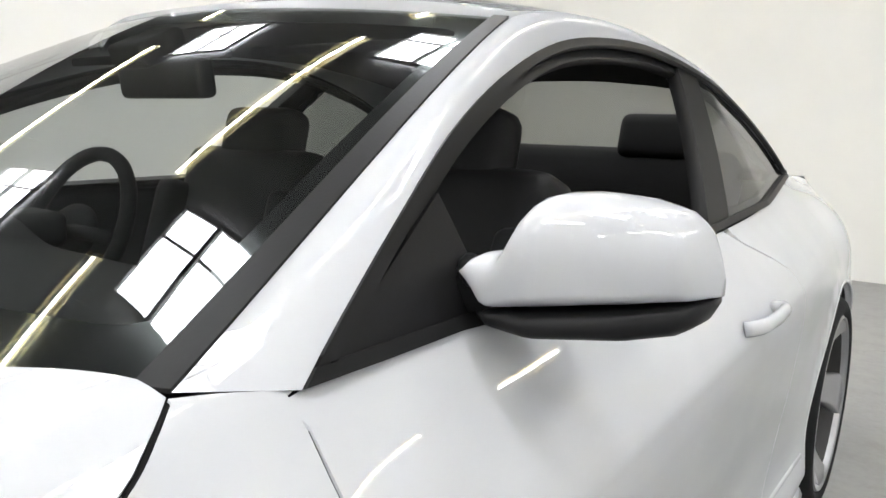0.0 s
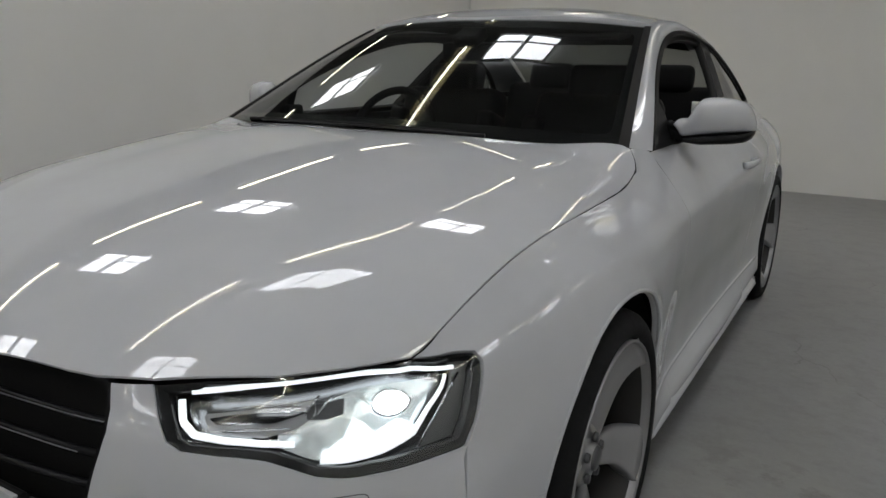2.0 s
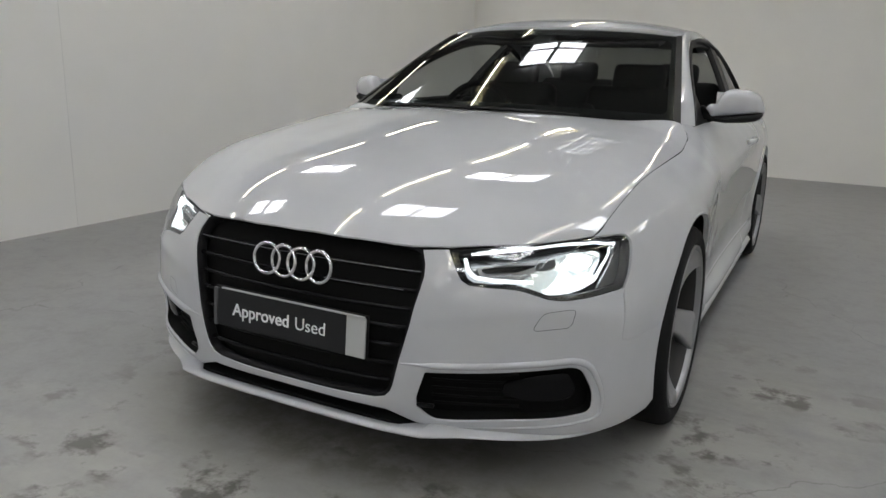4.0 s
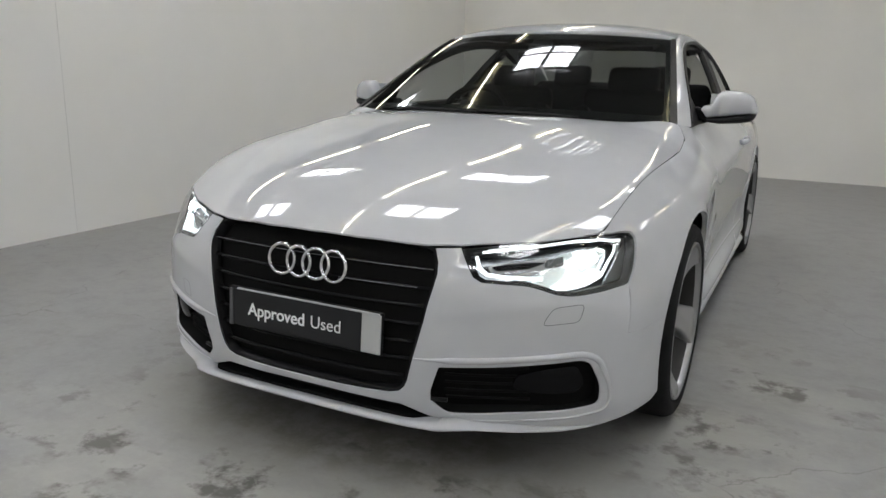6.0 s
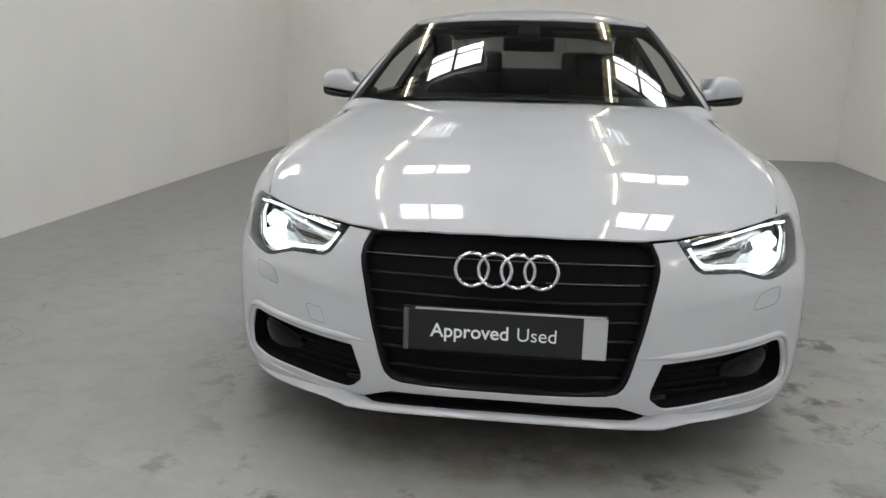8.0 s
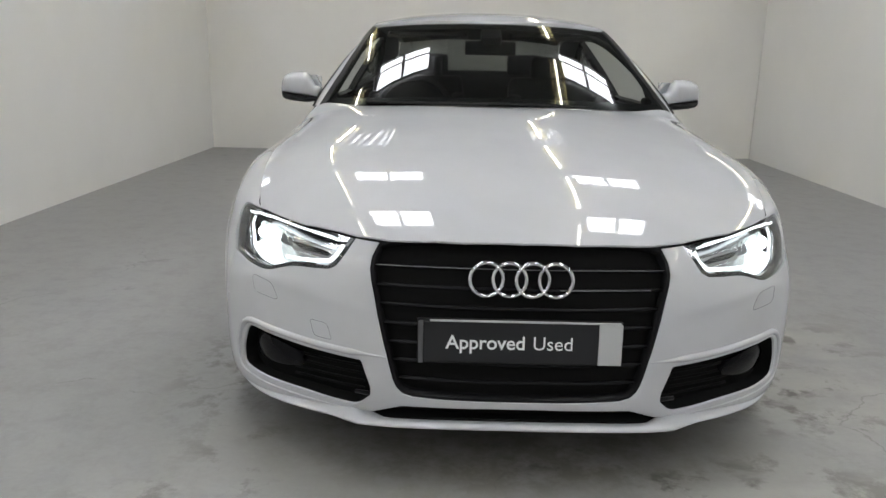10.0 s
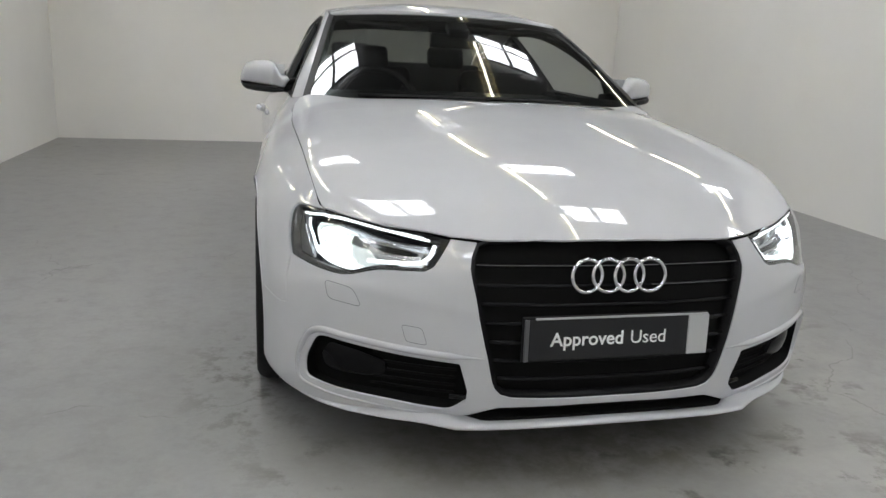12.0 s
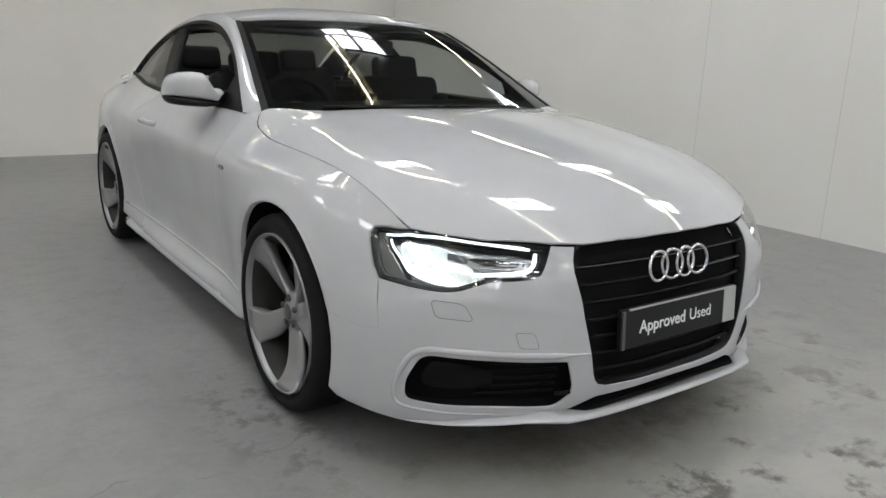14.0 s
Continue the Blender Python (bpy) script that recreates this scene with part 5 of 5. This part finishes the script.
# ---- floor pan, cowl ----
bm = bmesh.new()
box(bm, (-0.50, -0.62, 0.19), (0.50, 3.5, 0.21))
box(bm, (-0.86, 0.42, 0.17), (0.86, 2.33, 0.20))
part("floor_pan", bm, SHADOW_GAP, car)
bm = bmesh.new()
box(bm, (-0.42, -0.755, 0.186), (0.42, -0.615, 0.198), 0.003)
part("undertray", bm, SHADOW_GAP, car, "black tray behind the lower slot")
bm = bmesh.new()
box(bm, (-0.60, -0.60, 0.21), (0.60, 0.35, 0.62), 0.03)
part("engine_block", bm, SHADOW_GAP, car)
cowl_a = np.linspace(-1, 1, 30)
v_ = []
for a in cowl_a:
    p = screen(np.array(a * 0.95), np.array(0.02))
    v_ += [p + [0, -0.09, -0.055], p + [0, -0.03, -0.03], p + [0, 0.02, 0.0]]
f_ = [(i * 3 + k, i * 3 + k + 1, i * 3 + k + 4, i * 3 + k + 3) for i in range(29) for k in range(2)]
child("cowl", mesh("cowl", v_, f_, SATIN_BLACK), car, "black plastic scuttle under the windscreen")
for x0, x1, b1 in ((0.52, -0.10, 0.006), (-0.05, -0.60, 0.008)):
    aa = np.linspace(x0, x1, 16)
    arm = np.array([screen(np.array(a), np.array(0.002 + b1 * t)) for a, t in zip(aa, np.linspace(0, 1, 16))]) + [0, -0.010, 0.002]
    wiper = child("wiper", tube("wiper", arm, np.linspace(0.008, 0.004, 16), SATIN_BLACK, 6, False, 0.7), car, "black wiper arm and blade")
    blade = np.array([screen(np.array(a), np.array(0.008 + b1 * t)) for a, t in zip(np.linspace(x0 - 0.12, x1 - 0.12, 16), np.linspace(0.3, 1.2, 16))]) + [0, -0.004, 0.002]
    child("wiper_blade", tube("wiper_blade", blade, 0.006, RUBBER, 6), wiper)

# ---- door mirrors ----


def mirror_shell(name, profile_z, mat, lower=False):
    """The mirror's bowl as rings across x; each ring a rounded outline in y and z."""
    xs = np.concatenate([np.linspace(0, 0.45, 16), np.linspace(0.5, 0.85, 6), np.linspace(0.88, 1, 6)])
    v, f, n = [], [], 24
    z0, z1 = profile_z
    if lower:
        xs = np.linspace(0.10, 0.985, 24)
    for t in xs:
        x = 0.795 + 0.213 * t
        hi = np.interp(x, [0.795, 0.800, 0.806, 0.829, 0.838, 0.850, 0.862, 0.875, 0.905, 0.945, 0.975, 0.991, 1.001, 1.008], [1.010, 1.020, 1.024, 1.026, 1.042, 1.068, 1.082, 1.086, 1.088, 1.083, 1.073, 1.058, 1.036, 1.010])
        lo = np.interp(x, [0.795, 0.812, 0.822, 0.870, 0.945, 0.982, 1.000, 1.008], [1.005, 0.980, 0.953, 0.947, 0.951, 0.957, 0.970, 0.992])
        hi, lo = min(hi, z1(t)), max(lo, z0(t))
        lo = min(lo, hi - 0.0015)
        dep = 0.055 * np.interp(t, [0, 0.12, 0.25, 0.35, 0.7, 0.92, 1], [0.5, 0.62, 0.85, 1, 1, 0.75, 0.12])
        for k in range(n):
            q = 2 * np.pi * k / n
            c, sn = np.cos(q), np.sin(q)
            yy = (-1.35 if c < 0 else 0.75) * dep * abs(c) ** 0.75
            flat = 0.3 if (sn < 0) != lower else 0.75
            zz = (hi + lo) / 2 + (hi - lo) / 2 * np.sign(sn) * abs(sn) ** flat
            v.append((x, 1.0 + 0.10 * (t - 0.5) + yy, zz))
    for i in range(len(xs) - 1):
        f += [(i * n + k, i * n + (k + 1) % n, (i + 1) * n + (k + 1) % n, (i + 1) * n + k) for k in range(n)]
    f += [tuple(range(n))[::-1], tuple(range((len(xs) - 1) * n, len(xs) * n))]
    return np.array(v), f


split = lambda t: 0.968 + 0.024 * t
for s in (1, -1):
    door_mirror = new("door_mirror")
    door_mirror.parent = car
    tagged(door_mirror, "white door mirror with a black lower shell")
    for name, lim, mat in (("mirror_cap", (split, lambda t: 2.0), PAINT), ("lower_shell", (lambda t: 0.0, lambda t: split(t) - 0.0008), SATIN_BLACK)):
        v, f = mirror_shell(name, lim, mat, name == "lower_shell")
        child(name, mesh(name, v * [s, 1, 1], f if s > 0 else [t[::-1] for t in f], mat), door_mirror)
    bm = bmesh.new()
    g = bmesh.ops.create_cube(bm, size=1, matrix=Matrix.LocRotScale((s * 0.775, 0.985, 0.975), None, (0.10, 0.09, 0.05)))
    bmesh.ops.bevel(bm, geom=list(bm.edges), offset=0.014, segments=3, affect="EDGES", profile=0.5)
    part("mirror_foot", bm, SATIN_BLACK, door_mirror, smooth=True)
    nub = spline([(0.772, 0.970, 1.005), (0.78, 0.955, 1.000), (0.82, 0.952, 0.992)])(np.linspace(0, 1, 8))
    child("cap_arm", tube("cap_arm", nub * [s, 1, 1], np.linspace(0.012, 0.018, 8), SATIN_BLACK, 10), door_mirror)
    bm = bmesh.new()
    g = bmesh.ops.create_cube(bm, size=1, matrix=Matrix.LocRotScale((s * 0.893, 1.050, 1.026), None, (0.16, 0.004, 0.09)))
    part("mirror_glass", bm, GLASS_MIRROR, door_mirror)

# ---- wheels ----
TYRE = [(0.262, 0.10), (0.272, 0.118), (0.285, 0.126), (0.300, 0.128), (0.316, 0.121), (0.327, 0.108), (0.332, 0.092), (0.3335, 0.06), (0.334, 0.0), (0.3335, -0.06), (0.332, -0.092), (0.327, -0.108), (0.316, -0.121), (0.300, -0.128), (0.285, -0.126), (0.262, -0.10)]
RIM = [(0.270, 0.108), (0.268, 0.120), (0.265, 0.1235), (0.2625, 0.119), (0.259, 0.104), (0.250, 0.090), (0.238, 0.06), (0.232, 0.0), (0.236, -0.10)]


def build_wheel():
    w = new("wheel")
    w.parent = car
    tagged(w, "titanium-grey five-arm alloy wheel with a low-profile black tyre")
    child("tyre", lathe("tyre", TYRE, RUBBER, 72), w, "black low-profile tyre")
    child("rim", lathe("rim", RIM[:5], ALLOY, 72), w)
    child("rim_barrel", lathe("rim_barrel", RIM[4:], BARREL, 72), w, "alloy inner barrel with shade painted in")
    child("rim_edge", lathe("rim_edge", [(0.2695, 0.1195), (0.2675, 0.1245), (0.265, 0.125), (0.2635, 0.1225)], RIM_EDGE, 72), w, "bright machined rim edge")
    hub = lathe("hub", [(0.0, 0.080), (0.026, 0.080), (0.030, 0.078), (0.032, 0.070), (0.056, 0.068), (0.068, 0.058), (0.071, 0.03)], ALLOY, 40)
    child("hub", hub, w)
    child("hub_cap", lathe("hub_cap", [(0.0, 0.086), (0.022, 0.0855), (0.027, 0.083), (0.029, 0.077)], LAMP_GREY, 32), w, "dark centre cap")
    for k in range(5):
        q0 = 2 * np.pi * k / 5 + radians(48)
        v, f = [], []
        # a blade: one edge raised and nearly straight, the other swept out to the rim
        for t in np.linspace(0, 1, 15):
            r = 0.046 + t * 0.2165
            mid = q0 + 0.06 * math.sin(math.pi * t)
            w0, w1 = 0.024 + 0.012 * t + 0.026 * t**6, 0.022 + 0.026 * t + 0.026 * math.sin(math.pi * t * 0.9) + 0.034 * t**6
            top = 0.066 + 0.020 * t + 0.034 * t**4
            for off, h in ((-w0, top - 0.014), (-w0 + 0.003, top - 0.002), (-w0 + 0.008, top + 0.003), (-w0 + 0.016, top), (0.25 * w1, top - 0.006 * (1 - t**4)), (w1 - 0.008, top - 0.012 * (1 - t**4)), (w1, top - 0.020 * (1 - t**4) - 0.003), (w1 - 0.004, 0.034 + 0.03 * t), (-w0 + 0.004, 0.034 + 0.03 * t)):
                c, s_ = np.cos(mid), np.sin(mid)
                v.append((h, r * c - off * s_, r * s_ + off * c))
        n = 9
        f = [(i * n + a, i * n + (a + 1) % n, i * n + n + (a + 1) % n, i * n + n + a) for i in range(14) for a in range(n)]
        f.append(tuple(range(14 * n, 15 * n)))
        child("spoke", mesh("spoke", v, f, ALLOY), w)
        bolt = lathe("wheel_bolt", [(0.0, 0.080), (0.010, 0.080), (0.012, 0.072)], LAMP_GREY, 10)
        ob = child("wheel_bolt", bolt, w)
        ob.location = (0, 0.048 * np.cos(q0 + 0.63), 0.048 * np.sin(q0 + 0.63))
    child("brake_shield", lathe("brake_shield", [(0.0, -0.012), (0.225, -0.012), (0.228, -0.02)], SHADOW_GAP, 40), w, "black brake shield")
    disc = child("brake_disc", lathe("brake_disc", [(0.08, 0.020), (0.085, 0.028), (0.165, 0.028), (0.166, 0.01)], RUBBER, 48), w, "dark brake disc")
    return w


wheel = build_wheel()
OUT = 0.812
front_left = Matrix.Translation((OUT, AXLE_F, HUB_Z - 0.001))
wheel.matrix_basis = front_left
for x, y, turn in ((-OUT, AXLE_F, 180), (OUT - 0.034, AXLE_R, 0), (-OUT + 0.034, AXLE_R, 180)):
    copy_thing(wheel, Matrix.Translation((x, y, HUB_Z - 0.001)) @ Matrix.Rotation(radians(turn), 4, "Z") @ Matrix.Rotation(radians(11), 4, "X"))

# ---- cabin ----
bm = bmesh.new()
box(bm, (-0.80, 0.45, 0.20), (0.80, 3.0, 0.30), 0.02)
part("cabin_floor", bm, FABRIC, car)
for s in (1, -1):
    bm = bmesh.new()
    box(bm, (s * 0.775 - 0.025, 0.82, 0.28), (s * 0.775 + 0.01, 2.05, 0.945), 0.02, 3)
    part("door_lining", bm, TRIM, car, "dark door inner panel", True)
    bm = bmesh.new()
    box(bm, (s * 0.72 - 0.03, 2.05, 0.28), (s * 0.72 + 0.01, 2.95, 0.97), 0.02, 3)
    part("rear_side_lining", bm, TRIM, car, "", True)
# dashboard with a binnacle hump before the driver
v_, f_, n_ = [], [], 40
for i, x in enumerate(np.linspace(-0.74, 0.74, n_)):
    hump = 0.045 * np.exp(-(((x + 0.37) / 0.17) ** 4))
    base_y = 0.56 + 0.26 * (x / 0.75) ** 2
    for yy, zz in ((base_y, 0.925), (base_y + 0.10, 0.945), (base_y + 0.25, 0.935 + hump * 0.6), (0.98, 0.915 + hump), (1.03, 0.87 + hump * 0.5), (1.02, 0.70), (0.95, 0.45)):
        v_.append((x, max(yy, base_y), zz))
for i in range(n_ - 1):
    f_ += [(i * 7 + k, i * 7 + k + 1, i * 7 + 8 + k, i * 7 + 7 + k) for k in range(6)]
child("dashboard", mesh("dashboard", v_, f_, TRIM), car, "charcoal dashboard with an instrument hump")
wheel_c, tilt = Vector((-0.37, 1.14, 0.90)), Matrix.Rotation(radians(-25), 4, "X")
q_ = np.linspace(0, 2 * np.pi, 41)[:-1]
sw = new("steering_wheel")
sw.parent = car
tagged(sw, "black three-spoke steering wheel on the right-hand-drive side")
child("rim", tube("rim", [tuple(wheel_c + tilt @ Vector((0.183 * math.cos(a), 0, 0.183 * math.sin(a)))) for a in q_], 0.0165, FABRIC, 10, True), sw)
for a in (0.0, math.pi, 1.5 * math.pi):
    child("spoke", tube("spoke", [tuple(wheel_c + tilt @ Vector((r * math.cos(a), -0.02, r * math.sin(a)))) for r in (0.02, 0.09, 0.178)], 0.016, TRIM, 8), sw)
bm = bmesh.new()
bmesh.ops.create_uvsphere(bm, u_segments=18, v_segments=10, radius=1, matrix=Matrix.Translation(wheel_c) @ tilt @ Matrix.Diagonal((0.075, 0.035, 0.065, 1)))
part("hub_pad", bm, TRIM, sw, "", True)
bm = bmesh.new()
box(bm, (-0.44, 0.93, 0.88), (-0.30, 1.10, 0.955), 0.02, 3)
part("column_cowl", bm, TRIM, sw, "", True)


def pad(bm, c, s, r, turn=0.0):
    g = bmesh.ops.create_cube(bm, size=1, matrix=Matrix.Translation(c) @ Matrix.Rotation(radians(turn), 4, "X") @ Matrix.Diagonal((*s, 1)))
    bmesh.ops.bevel(bm, geom=list({e for v in g["verts"] for e in v.link_edges}), offset=r, segments=4, affect="EDGES", profile=0.6)


for x, fwd in ((-0.37, 0.0), (0.37, -0.17)):
    seat = new("front_seat")
    seat.parent = car
    tagged(seat, "black leather sports seat with an integral head restraint")
    bm = bmesh.new()
    pad(bm, (x, 1.30 + fwd, 0.50), (0.50, 0.52, 0.14), 0.05, 6)
    part("seat_cushion", bm, FABRIC, seat, "", True)
    bm = bmesh.new()
    pad(bm, (x, 1.58 + fwd, 0.77), (0.50, 0.14, 0.62), 0.06, -17)
    part("backrest", bm, FABRIC, seat, "", True)
    for s in (-1, 1):
        bm = bmesh.new()
        pad(bm, (x + s * 0.225, 1.52 + fwd, 0.74), (0.08, 0.16, 0.48), 0.035, -17)
        part("side_bolster", bm, FABRIC, seat, "", True)
    bm = bmesh.new()
    pad(bm, (x, 1.67 + fwd, 1.095), (0.26, 0.10, 0.17), 0.045, -14)
    part("head_restraint", bm, FABRIC, seat, "", True)
bench = new("rear_seat")
bench.parent = car
tagged(bench, "black leather rear bench with two head restraints")
bm = bmesh.new()
pad(bm, (0, 2.62, 0.765), (1.18, 0.16, 0.67), 0.06, -22)
part("backrest", bm, FABRIC, bench, "", True)
bm = bmesh.new()
pad(bm, (0, 2.36, 0.46), (1.18, 0.46, 0.16), 0.05, 4)
part("seat_cushion", bm, FABRIC, bench, "", True)
for x in (-0.33, 0.33):
    bm = bmesh.new()
    pad(bm, (x, 2.70, 1.125), (0.25, 0.09, 0.15), 0.04, -15)
    part("head_restraint", bm, FABRIC, bench, "", True)
bm = bmesh.new()
box(bm, (-0.66, 2.70, 1.005), (0.66, 3.04, 1.03), 0.006)
part("parcel_shelf", bm, TRIM, car)
head_right = np.array([(0.0, 1.20), (0.3, 1.24), (0.54, 1.36), (0.53, 1.9), (0.50, 2.38), (0.0, 2.42)])
child("headlining", sheet("headlining", roof, np.concatenate([head_right, (head_right * [-1, 1])[-2:0:-1]]), LINING, (), 0.08, 0, -0.04), car, "dark roof lining")
for s in (1, -1):
    bm = bmesh.new()
    pad(bm, (s * 0.31, 1.30, 1.275), (0.40, 0.14, 0.018), 0.007, 8)
    part("sun_visor", bm, LINING, car)
inside_mirror = new("interior_mirror")
inside_mirror.parent = car
tagged(inside_mirror, "black interior mirror hanging from the windscreen")
bm = bmesh.new()
pad(bm, (0.0, 1.13, 1.215), (0.25, 0.035, 0.068), 0.015, 8)
part("shell", bm, SATIN_BLACK, inside_mirror, "", True)
bm = bmesh.new()
pad(bm, (0.0, 1.10, 1.265), (0.10, 0.10, 0.045), 0.015, 25)
part("sensor_box", bm, SATIN_BLACK, inside_mirror, "", True)

# ---- fine vertical joints between the partition's boards ----
for y, half, wall in ((0.60, 0.0022, EAST), (1.80, 0.0022, EAST), (0.90, 0.0005, WEST)):
    bm = bmesh.new()
    box(bm, (-0.0015, y - half, 0.0), (0.002, y + half, PART_H))
    joint = part("board_joint", bm, JOINT, None)
    joint.matrix_basis = wall
    tagged(joint, "thin grey joint between white wall boards", "wall joint", kind="structure")
